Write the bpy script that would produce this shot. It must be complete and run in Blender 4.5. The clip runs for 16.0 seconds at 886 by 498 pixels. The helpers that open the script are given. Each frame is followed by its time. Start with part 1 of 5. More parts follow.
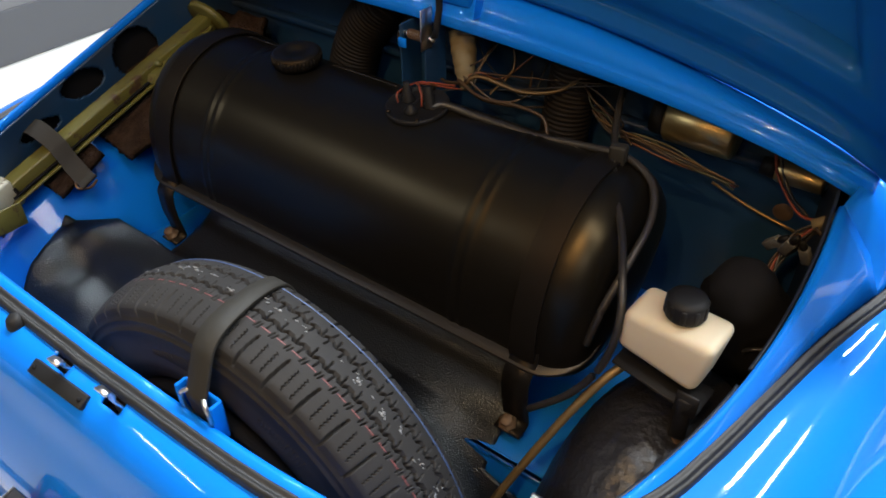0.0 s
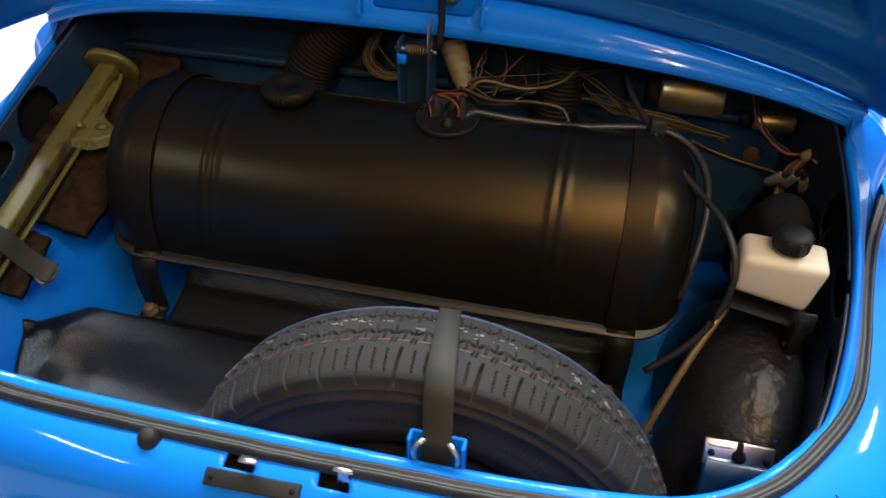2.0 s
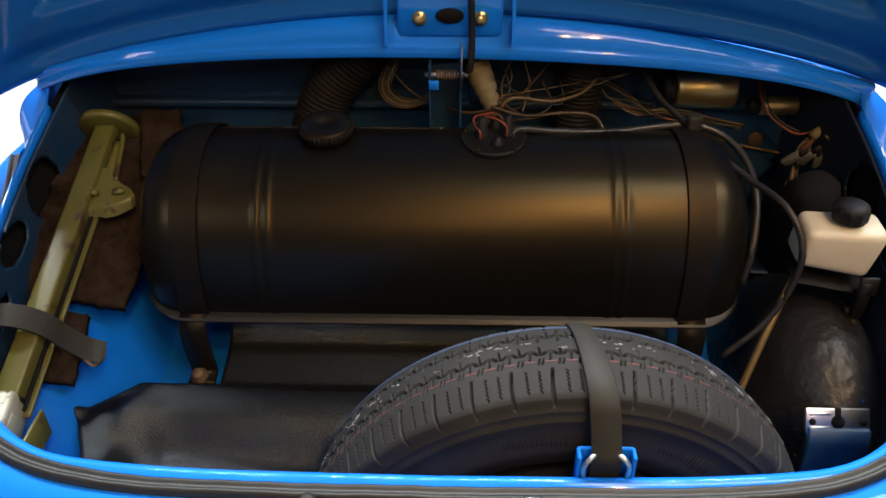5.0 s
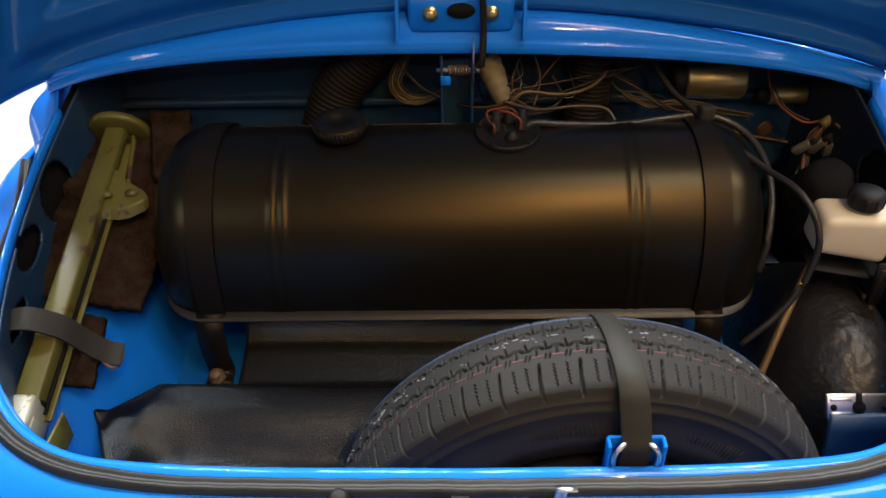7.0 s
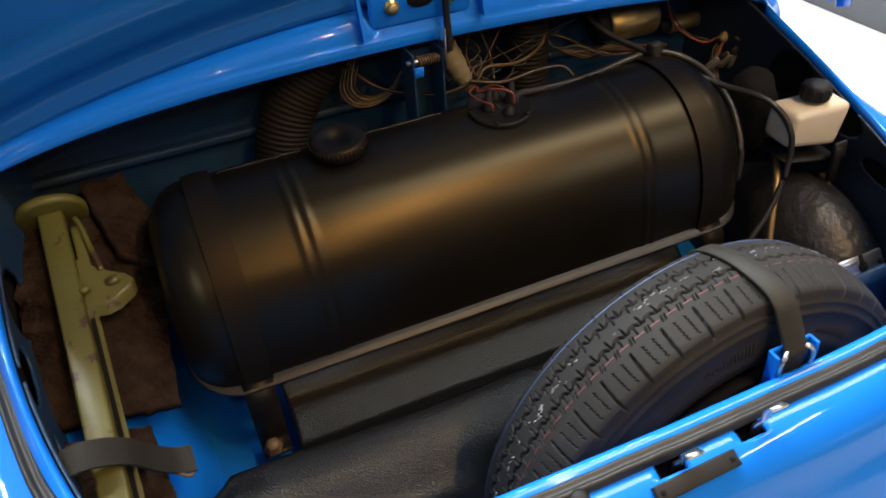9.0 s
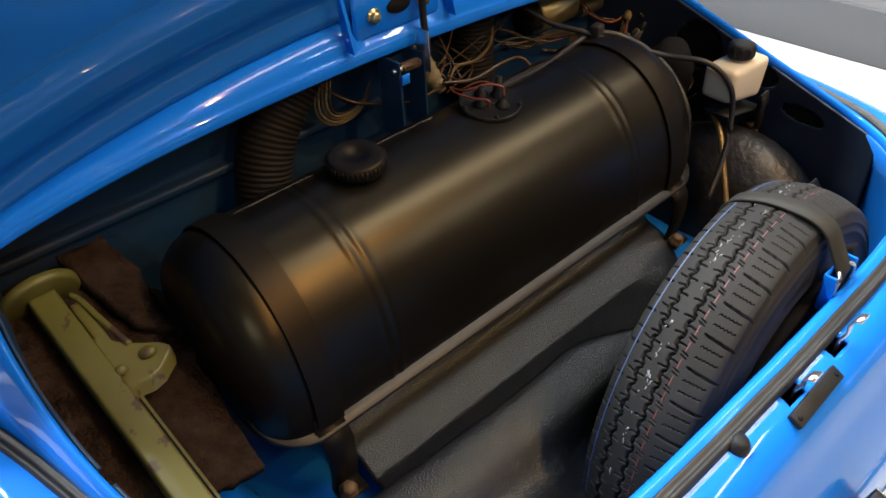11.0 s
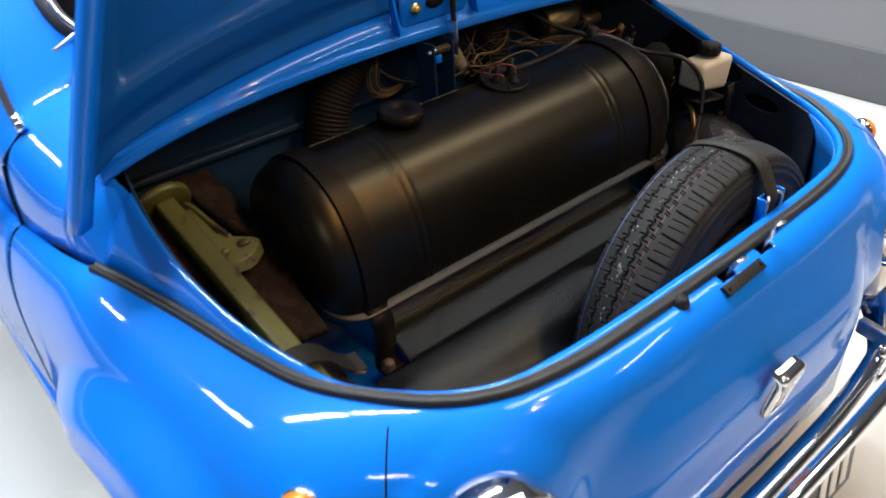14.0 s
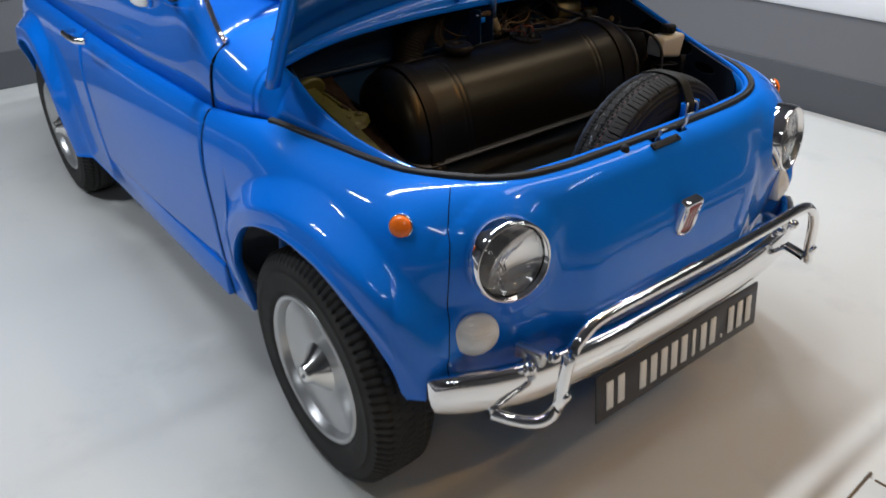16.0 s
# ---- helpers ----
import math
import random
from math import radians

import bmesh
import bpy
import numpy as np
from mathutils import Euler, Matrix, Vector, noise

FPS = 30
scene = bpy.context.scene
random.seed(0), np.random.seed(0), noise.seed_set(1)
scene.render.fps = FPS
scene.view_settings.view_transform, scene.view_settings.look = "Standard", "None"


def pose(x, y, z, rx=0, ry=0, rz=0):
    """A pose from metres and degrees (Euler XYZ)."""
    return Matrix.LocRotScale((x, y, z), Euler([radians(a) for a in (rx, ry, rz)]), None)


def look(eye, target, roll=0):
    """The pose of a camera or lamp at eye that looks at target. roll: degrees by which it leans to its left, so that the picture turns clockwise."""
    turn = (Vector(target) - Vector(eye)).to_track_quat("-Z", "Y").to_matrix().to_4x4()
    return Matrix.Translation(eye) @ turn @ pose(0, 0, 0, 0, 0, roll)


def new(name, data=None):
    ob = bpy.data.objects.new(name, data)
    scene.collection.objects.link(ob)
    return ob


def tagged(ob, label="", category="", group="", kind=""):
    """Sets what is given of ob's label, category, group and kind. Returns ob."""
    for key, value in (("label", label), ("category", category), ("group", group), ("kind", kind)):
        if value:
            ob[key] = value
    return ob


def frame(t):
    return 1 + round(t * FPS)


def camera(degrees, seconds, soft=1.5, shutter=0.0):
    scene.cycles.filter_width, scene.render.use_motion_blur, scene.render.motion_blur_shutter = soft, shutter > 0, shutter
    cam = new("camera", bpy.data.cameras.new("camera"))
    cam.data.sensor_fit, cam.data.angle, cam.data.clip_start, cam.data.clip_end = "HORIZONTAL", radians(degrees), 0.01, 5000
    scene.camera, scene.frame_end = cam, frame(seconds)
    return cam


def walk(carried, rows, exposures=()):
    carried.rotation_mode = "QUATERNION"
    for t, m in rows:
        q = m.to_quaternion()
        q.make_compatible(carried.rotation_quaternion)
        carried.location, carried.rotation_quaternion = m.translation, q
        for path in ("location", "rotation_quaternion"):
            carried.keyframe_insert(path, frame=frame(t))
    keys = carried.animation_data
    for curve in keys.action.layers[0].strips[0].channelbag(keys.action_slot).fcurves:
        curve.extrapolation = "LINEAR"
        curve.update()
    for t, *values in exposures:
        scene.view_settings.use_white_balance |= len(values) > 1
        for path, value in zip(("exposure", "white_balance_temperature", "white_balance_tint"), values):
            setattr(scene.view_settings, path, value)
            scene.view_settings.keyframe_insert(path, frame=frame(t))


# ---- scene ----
cam = camera(60.2, 16.0, 1.6, 0.5)
PATH = [
    (0, (0.554, -0.492, 1.202), (-0.402, 0.76, -0.03), -0.8),
    (0.5, (0.473, -0.564, 1.212), (-0.304, 0.812, -0.015), 1.8),
    (1, (0.39, -0.612, 1.212), (-0.23, 0.843, -0.011), 2.0),
    (1.5, (0.305, -0.642, 1.211), (-0.167, 0.871, -0.009), 1.9),
    (2, (0.213, -0.657, 1.213), (-0.108, 0.893, -0.01), 1.7),
    (2.5, (0.142, -0.661, 1.211), (-0.075, 0.912, -0.005), 1.0),
    (3, (0.076, -0.665, 1.215), (-0.04, 0.923, 0.004), 0.8),
    (3.5, (0.041, -0.667, 1.215), (-0.025, 0.932, 0.015), 0.3),
    (4, (0.023, -0.67, 1.215), (-0.02, 0.937, 0.025), -0.1),
    (6.5, (0.011, -0.68, 1.213), (-0.05, 0.933, 0.032), -0.9),
    (7, (-0.008, -0.68, 1.21), (-0.043, 0.933, 0.028), -1.3),
    (7.5, (-0.05, -0.678, 1.205), (-0.005, 0.935, 0.024), -2.0),
    (8, (-0.119, -0.668, 1.204), (0.069, 0.93, 0.015), -3.1),
    (8.5, (-0.21, -0.637, 1.212), (0.166, 0.906, -0.004), -3.6),
    (9, (-0.306, -0.595, 1.216), (0.26, 0.873, -0.018), -4.4),
    (9.5, (-0.401, -0.54, 1.213), (0.355, 0.836, -0.027), -4.5),
    (11.8, (-0.532, -0.447, 1.215), (0.508, 0.728, -0.025), -3.3),
    (12, (-0.535, -0.449, 1.219), (0.502, 0.724, -0.025), -3.2),
    (12.5, (-0.548, -0.465, 1.223), (0.487, 0.716, -0.015), -3.2),
    (13, (-0.579, -0.504, 1.227), (0.456, 0.703, 0.013), -3.3),
    (13.5, (-0.63, -0.567, 1.229), (0.408, 0.678, 0.057), -3.3),
    (14, (-0.711, -0.661, 1.225), (0.329, 0.633, 0.11), -3.5),
    (14.5, (-0.814, -0.765, 1.221), (0.238, 0.559, 0.153), -2.6),
    (15, (-0.936, -0.878, 1.227), (0.124, 0.458, 0.183), -1.7),
    (15.5, (-1.041, -0.992, 1.235), (0.019, 0.36, 0.21), -1.4),
    (16, (-1.156, -1.143, 1.246), (-0.108, 0.235, 0.244), -1.4),
]
EXPOSURES = [(0.0, -0.46, 6350, 9), (2.5, -0.42, 6400, 9), (4.0, -0.42, 6650, 9), (7.0, -0.44, 6650, 9), (9.0, -0.28, 6600, 9), (12.0, -0.08, 6600, 9), (13.4, -0.12, 6500, 9), (14.2, -0.76, 6250, 9), (15.0, -1.25, 6200, 10), (16.0, -1.55, 6200, 10)]
walk(cam, [(t, look(eye, target, roll)) for t, eye, target, roll in PATH], EXPOSURES)
# ceiling lamps: x, y, length, along x, watts a metre; warm spots: x, y, z
COOL, WARM = (0.93, 0.97, 1.0), (1.0, 0.60, 0.25)
NEUTRAL = (1.0, 0.95, 0.88)
STRIPS = [(-0.99, 0.82, 0.58, True, 118.0), (-0.33, 0.82, 0.58, True, 118.0), (0.33, 0.82, 0.58, True, 118.0), (0.99, 0.82, 0.58, True, 118.0), (-2.4, 1.55, 0.8, False, 150.0), (2.4, 1.68, 0.55, False, 190.0), (1.16, 1.5, 0.40, False, 150.0), (-2.4, -3.0, 1.6, False, 24.0), (2.4, -3.0, 1.6, False, 24.0)]
FRONT_STRIPS = [(1.55, -0.72, 2.2, True)]
FRONT_POWER = 21.0
SPOTS = [(0.62, -1.3, 2.7), (0.55, -1.9, 2.7), (0.2, -3.0, 2.7)]
SPOT_POWER = 25.0

# ---- world, lights ----
world = bpy.data.worlds.new("world")
scene.world = world
world.use_nodes = True
world.node_tree.nodes["Background"].inputs[0].default_value = (0.05, 0.055, 0.06, 1)
world.node_tree.nodes["Background"].inputs[1].default_value = 0.3


def area_lamp(name, size_x, size_y, power, colour, m):
    data = bpy.data.lights.new(name, "AREA")
    data.shape, data.size, data.size_y = "RECTANGLE", size_x, size_y
    data.energy, data.color = power, colour
    ob = new(name, data)
    ob.matrix_world = m
    return ob


# ---- materials ----
def material(name, base, rough=0.5, metal=0.0, vary=0.12, scale=6.0, bump=0.0, bump_scale=80.0, coat=0.0, spec=0.5, second=None, second_scale=2.5, second_cut=(0.5, 0.65), random_amount=0.0, rough_vary=0.0):
    mt = bpy.data.materials.new(name)
    mt.use_nodes = True
    nt = mt.node_tree
    b = nt.nodes["Principled BSDF"]
    b.inputs["Roughness"].default_value = rough
    b.inputs["Metallic"].default_value = metal
    b.inputs["Coat Weight"].default_value = coat
    b.inputs["Coat Roughness"].default_value = 0.05
    b.inputs["Specular IOR Level"].default_value = spec
    tc = nt.nodes.new("ShaderNodeTexCoord")
    n1 = nt.nodes.new("ShaderNodeTexNoise")
    n1.inputs["Scale"].default_value, n1.inputs["Detail"].default_value = scale, 5
    nt.links.new(tc.outputs["Object"], n1.inputs["Vector"])
    ramp = nt.nodes.new("ShaderNodeMixRGB")
    ramp.inputs[1].default_value = (*[max(0, c * (1 - vary)) for c in base], 1)
    ramp.inputs[2].default_value = (*[min(1, c * (1 + vary)) for c in base], 1)
    nt.links.new(n1.outputs["Fac"], ramp.inputs[0])
    out = ramp.outputs[0]
    if second:
        n2 = nt.nodes.new("ShaderNodeTexNoise")
        n2.inputs["Scale"].default_value, n2.inputs["Detail"].default_value = second_scale, 8
        n2.inputs["Roughness"].default_value = 0.65
        nt.links.new(tc.outputs["Object"], n2.inputs["Vector"])
        mr = nt.nodes.new("ShaderNodeMapRange")
        mr.inputs[1].default_value, mr.inputs[2].default_value = second_cut
        nt.links.new(n2.outputs["Fac"], mr.inputs[0])
        mx = nt.nodes.new("ShaderNodeMixRGB")
        mx.inputs[2].default_value = (*second, 1)
        nt.links.new(mr.outputs[0], mx.inputs[0])
        nt.links.new(out, mx.inputs[1])
        out = mx.outputs[0]
    if random_amount:
        oi = nt.nodes.new("ShaderNodeObjectInfo")
        hsv = nt.nodes.new("ShaderNodeHueSaturation")
        mr2 = nt.nodes.new("ShaderNodeMapRange")
        mr2.inputs[3].default_value, mr2.inputs[4].default_value = 1 - random_amount, 1 + random_amount
        nt.links.new(oi.outputs["Random"], mr2.inputs[0])
        nt.links.new(mr2.outputs[0], hsv.inputs["Value"])
        nt.links.new(out, hsv.inputs["Color"])
        out = hsv.outputs[0]
    nt.links.new(out, b.inputs["Base Color"])
    if rough_vary:
        mr3 = nt.nodes.new("ShaderNodeMapRange")
        mr3.inputs[3].default_value, mr3.inputs[4].default_value = max(0, rough - rough_vary), min(1, rough + rough_vary)
        nt.links.new(n1.outputs["Fac"], mr3.inputs[0])
        nt.links.new(mr3.outputs[0], b.inputs["Roughness"])
    if bump:
        n3 = nt.nodes.new("ShaderNodeTexNoise")
        n3.inputs["Scale"].default_value, n3.inputs["Detail"].default_value = bump_scale, 4
        nt.links.new(tc.outputs["Object"], n3.inputs["Vector"])
        bp = nt.nodes.new("ShaderNodeBump")
        bp.inputs["Strength"].default_value, bp.inputs["Distance"].default_value = bump, 0.004
        nt.links.new(n3.outputs["Fac"], bp.inputs["Height"])
        nt.links.new(bp.outputs[0], b.inputs["Normal"])
    return mt


def leather(name, base, rough):
    """Embossed vinyl: small cells of grain."""
    mt = material(name, base, rough, vary=0.2, scale=9, spec=0.55)
    nt = mt.node_tree
    tc = nt.nodes.new("ShaderNodeTexCoord")
    vo = nt.nodes.new("ShaderNodeTexVoronoi")
    vo.inputs["Scale"].default_value = 640
    wr = nt.nodes.new("ShaderNodeMapping")
    wr.inputs["Scale"].default_value = (1.0, 0.72, 1.0)
    wr.inputs["Rotation"].default_value = (0, 0, 0.5)
    bp = nt.nodes.new("ShaderNodeBump")
    bp.inputs["Strength"].default_value, bp.inputs["Distance"].default_value = 0.42, 0.0012
    nt.links.new(tc.outputs["Object"], wr.inputs["Vector"])
    nt.links.new(wr.outputs[0], vo.inputs["Vector"])
    nt.links.new(vo.outputs["Distance"], bp.inputs["Height"])
    nt.links.new(bp.outputs[0], nt.nodes["Principled BSDF"].inputs["Normal"])
    nt.nodes["Principled BSDF"].inputs["Specular Tint"].default_value = (0.82, 0.92, 1.0, 1)
    return mt


def glass(name, colour=(1, 1, 1), rough=0.0, ior=1.45):
    mt = bpy.data.materials.new(name)
    mt.use_nodes = True
    b = mt.node_tree.nodes["Principled BSDF"]
    b.inputs["Base Color"].default_value = (*colour, 1)
    b.inputs["Transmission Weight"].default_value = 1.0
    b.inputs["Roughness"].default_value = rough
    b.inputs["IOR"].default_value = ior
    return mt


BLUE = material("blue_paint", (0.004, 0.168, 0.74), 0.5, vary=0.04, scale=3, coat=0.75, bump=0.006, bump_scale=10, spec=0.08)
# Dull worn inner paint, base colour lowered further for the luggage space's shade.
BLUE_DULL = material("dull_shaded_inner_paint", (0.008, 0.038, 0.095), 0.48, vary=0.25, scale=7, coat=0.15, bump=0.06, bump_scale=25, second=(0.03, 0.035, 0.04), second_scale=5, second_cut=(0.5, 0.75))
# More matte hood blue, darkened to carry the shade under the raised hood.
BLUE_HOOD = material("hood_shaded_blue", (0.004, 0.088, 0.35), 0.5, vary=0.1, scale=4, coat=0.5, bump=0.01, bump_scale=14, spec=0.1)
# Near-black right inner wing with patches of dark blue.
WING_DARK = material("dark_inner_wing", (0.006, 0.014, 0.030), 0.55, vary=0.3, scale=9, bump=0.15, bump_scale=60, second=(0.008, 0.045, 0.12), second_scale=6, second_cut=(0.60, 0.78))
BLUE_IN = material("blue_inner_paint", (0.006, 0.14, 0.52), 0.3, vary=0.12, scale=7, coat=0.6, bump=0.04, bump_scale=25, second=(0.03, 0.04, 0.06), second_scale=5, second_cut=(0.62, 0.8))
BITUMEN = material("bitumen_coat", (0.014, 0.014, 0.016), 0.40, vary=0.3, scale=14, bump=0.8, bump_scale=85, second=(0.01, 0.10, 0.42), second_scale=26, second_cut=(0.70, 0.72), rough_vary=0.15)
TANKPAINT = material("satin_black_paint", (0.005, 0.0048, 0.0045), 0.33, vary=0.25, scale=5, bump=0.03, bump_scale=60, spec=0.42, second=(0.010, 0.009, 0.008), second_scale=4, second_cut=(0.6, 0.85), rough_vary=0.06)
TANKPAINT.node_tree.nodes["Principled BSDF"].inputs["Specular Tint"].default_value = (1.0, 0.78, 0.44, 1)
STRAPBLACK = material("strap_black", (0.007, 0.0065, 0.006), 0.42, vary=0.2, scale=20, spec=0.25)
STRAPBLACK.node_tree.nodes["Principled BSDF"].inputs["Specular Tint"].default_value = (1.0, 0.72, 0.42, 1)
RUBBER = material("tyre_rubber", (0.017, 0.0165, 0.0165), 0.7, vary=0.25, scale=18, bump=0.05, bump_scale=240, second=(0.025, 0.024, 0.023), second_scale=9, second_cut=(0.5, 0.8), spec=0.22)
ROADRUBBER = material("dusty_tyre_rubber", (0.030, 0.029, 0.028), 0.78, vary=0.25, scale=14, bump=0.05, bump_scale=200, second=(0.050, 0.048, 0.045), second_scale=7, second_cut=(0.5, 0.8), spec=0.25)
SEALRUBBER = material("seal_rubber", (0.008, 0.008, 0.008), 0.55, vary=0.35, scale=40, bump=0.12, bump_scale=120, second=(0.05, 0.047, 0.04), second_scale=24, second_cut=(0.62, 0.75))
STRAPRUBBER = material("strap_rubber", (0.020, 0.019, 0.016), 0.62, vary=0.2, scale=15, spec=0.25, bump=0.06, bump_scale=180)
VINYL = leather("black_vinyl", (0.006, 0.006, 0.0065), 0.34)
CHROME = material("chrome", (0.86, 0.86, 0.87), 0.06, metal=1.0, vary=0.03, scale=4)
ALU = material("brushed_steel", (0.62, 0.62, 0.62), 0.28, metal=1.0, vary=0.1, scale=9, bump=0.03, bump_scale=90)
CAPCHROME = material("hub_cap_chrome", (0.78, 0.77, 0.75), 0.16, metal=1.0, vary=0.06, scale=9, bump=0.01, bump_scale=60, rough_vary=0.05)
SILVER = material("silver_paint", (0.5, 0.5, 0.5), 0.3, metal=0.75, vary=0.08, scale=7, coat=0.3)
ZINC = material("zinc_plate", (0.66, 0.66, 0.66), 0.3, metal=1.0, vary=0.12, scale=30, second=(0.35, 0.34, 0.32), second_scale=40, second_cut=(0.6, 0.8))
OLIVE = material("olive_paint", (0.105, 0.100, 0.024), 0.40, vary=0.22, scale=14, bump=0.16, bump_scale=70, second=(0.055, 0.032, 0.018), second_scale=26, second_cut=(0.57, 0.60), rough_vary=0.1)
RUSTY = material("rusty_steel", (0.13, 0.085, 0.05), 0.6, metal=0.3, vary=0.4, scale=40, bump=0.2, bump_scale=120)
FELT = material("brown_felt", (0.018, 0.011, 0.008), 0.95, vary=0.6, scale=45, bump=1.0, bump_scale=210, spec=0.05, second=(0.050, 0.034, 0.025), second_scale=55, second_cut=(0.35, 0.85))
CREAM = material("cream_plastic", (0.60, 0.54, 0.41), 0.42, vary=0.05, scale=9, second=(0.62, 0.52, 0.34), second_scale=7, second_cut=(0.6, 0.85))
CREAM.node_tree.nodes["Principled BSDF"].inputs["Subsurface Weight"].default_value = 0.25
CREAM.node_tree.nodes["Principled BSDF"].inputs["Subsurface Radius"].default_value = (0.02, 0.014, 0.008)
BLACKPLASTIC = material("black_plastic", (0.006, 0.006, 0.0065), 0.6, spec=0.3, vary=0.15, scale=20, bump=0.03, bump_scale=100)
HOSE = material("ribbed_hose", (0.008, 0.006, 0.0045), 0.7, spec=0.25, vary=0.3, scale=18, second=(0.017, 0.013, 0.008), second_scale=14, second_cut=(0.5, 0.8))
BRASS = material("yellow_zinc", (0.66, 0.50, 0.22), 0.3, metal=0.9, vary=0.2, scale=20)
COPPER = material("brake_pipe", (0.25, 0.17, 0.07), 0.4, metal=0.6, vary=0.25, scale=30)
WIRE_BROWN = material("wire_brown", (0.042, 0.024, 0.011), 0.45, vary=0.2, scale=30)
WIRE_RED = material("wire_red", (0.20, 0.045, 0.022), 0.4, vary=0.2, scale=30)
WIRE_YELLOW = material("wire_yellow", (0.085, 0.052, 0.018), 0.45, vary=0.2, scale=30)
WIRE_BLACK = material("wire_black", (0.02, 0.018, 0.016), 0.4, vary=0.2, scale=30)
WIRE_ORANGE = material("wire_orange", (0.13, 0.05, 0.022), 0.45, vary=0.2, scale=30)
WIRE_GREEN = material("wire_green", (0.05, 0.055, 0.03), 0.45, vary=0.2, scale=30)
TAPE = material("masking_tape", (0.15, 0.12, 0.065), 0.7, vary=0.2, scale=40, bump=0.2, bump_scale=120)
CONNECTOR = material("grey_plastic", (0.13, 0.13, 0.125), 0.5, vary=0.2, scale=60, second=(0.06, 0.055, 0.045), second_scale=50, second_cut=(0.55, 0.7))
AMBERBACK = material("amber_back", (0.85, 0.17, 0.01), 0.16, vary=0.1, scale=80)
CLEAR = glass("clear_glass")
WHITELENS = material("white_lens", (0.78, 0.79, 0.80), 0.14, vary=0.05, scale=20, coat=1.0)
# Warm base colour stands in for lamp light mirrored in the headlights.
REFLECTOR = material("reflector", (0.97, 0.86, 0.60), 0.42, metal=1.0, vary=0.02)
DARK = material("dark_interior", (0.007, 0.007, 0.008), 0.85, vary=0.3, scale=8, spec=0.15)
PLATE = material("plate_grey", (0.045, 0.045, 0.05), 0.45, vary=0.08, scale=12)
LETTER = material("plate_letter", (0.78, 0.78, 0.76), 0.4, vary=0.05, scale=30)
BADGERED = material("badge_red", (0.30, 0.015, 0.015), 0.4, vary=0.1, scale=40, coat=0.2)
MARK_BLUE = material("tyre_mark_blue", (0.03, 0.06, 0.15), 0.6, vary=0.3, scale=60)
MARK_RED = material("tyre_mark_red", (0.13, 0.03, 0.03), 0.6, vary=0.3, scale=60)
MARK_WHITE = material("tyre_mark_white", (0.16, 0.165, 0.17), 0.6, vary=0.3, scale=90)
FLOORMAT = material("painted_floor", (0.61, 0.61, 0.585), 0.46, vary=0.05, scale=1.2, bump=0.02, bump_scale=30, second=(0.50, 0.51, 0.505), second_scale=3.0, second_cut=(0.55, 0.8), rough_vary=0.08)
WALLMAT = material("grey_wall", (0.16, 0.16, 0.165), 0.7, vary=0.06, scale=1.5, bump=0.05, bump_scale=60)
WALLLOW = material("dark_grey_band", (0.085, 0.088, 0.095), 0.6, vary=0.06, scale=1.5, bump=0.05, bump_scale=60)
WHITEPAINT = material("white_paint", (0.8, 0.8, 0.8), 0.5, vary=0.03, scale=2)
CEILMAT = material("ceiling_paint", (0.16, 0.16, 0.17), 0.8, vary=0.05, scale=1)


# ---- mesh helpers ----
def part(name, bm, mat, parent=None, label="", smooth=True):
    me = bpy.data.meshes.new(name)
    bmesh.ops.recalc_face_normals(bm, faces=bm.faces)
    bm.to_mesh(me)
    bm.free()
    if smooth:
        me.shade_smooth()
    me.materials.append(mat)
    ob = new(name, me)
    if parent:
        ob.parent = parent
    if label:
        ob["label"] = label
    return ob


def thing(name, label, category, group="", at=(0, 0, 0), kind=""):
    ob = new(name)
    ob.location = at
    return tagged(ob, label, category, group, kind)


def grid(points, close_u=False, close_v=False):
    """Quads over a table of points [u][v]."""
    bm = bmesh.new()
    vs = [[bm.verts.new(p) for p in row] for row in points]
    nu, nv = len(vs), len(vs[0])
    for i in range(nu if close_u else nu - 1):
        for j in range(nv if close_v else nv - 1):
            quad = [vs[i][j], vs[(i + 1) % nu][j], vs[(i + 1) % nu][(j + 1) % nv], vs[i][(j + 1) % nv]]
            bm.faces.new(quad)
    return bm


def spline(ctrl, n):
    """n + 1 points of a smooth curve through the control points, even in length."""
    c = [Vector(p) for p in ctrl]
    c = [c[0] * 2 - c[1]] + c + [c[-1] * 2 - c[-2]]
    pts = []
    for i in range(1, len(c) - 2):
        for k in range(16):
            t = k / 16
            p0, p1, p2, p3 = c[i - 1 : i + 3]
            pts.append(0.5 * (2 * p1 + (p2 - p0) * t + (2 * p0 - 5 * p1 + 4 * p2 - p3) * t**2 + (3 * p1 - p0 - 3 * p2 + p3) * t**3))
    pts.append(c[-2])
    length = [0]
    for a, b in zip(pts, pts[1:]):
        length.append(length[-1] + (b - a).length)
    out, j = [], 0
    for k in range(n + 1):
        want = length[-1] * k / n
        while j < len(pts) - 2 and length[j + 1] < want:
            j += 1
        f = (want - length[j]) / max(1e-9, length[j + 1] - length[j])
        out.append(pts[j].lerp(pts[j + 1], min(1, max(0, f))))
    return out


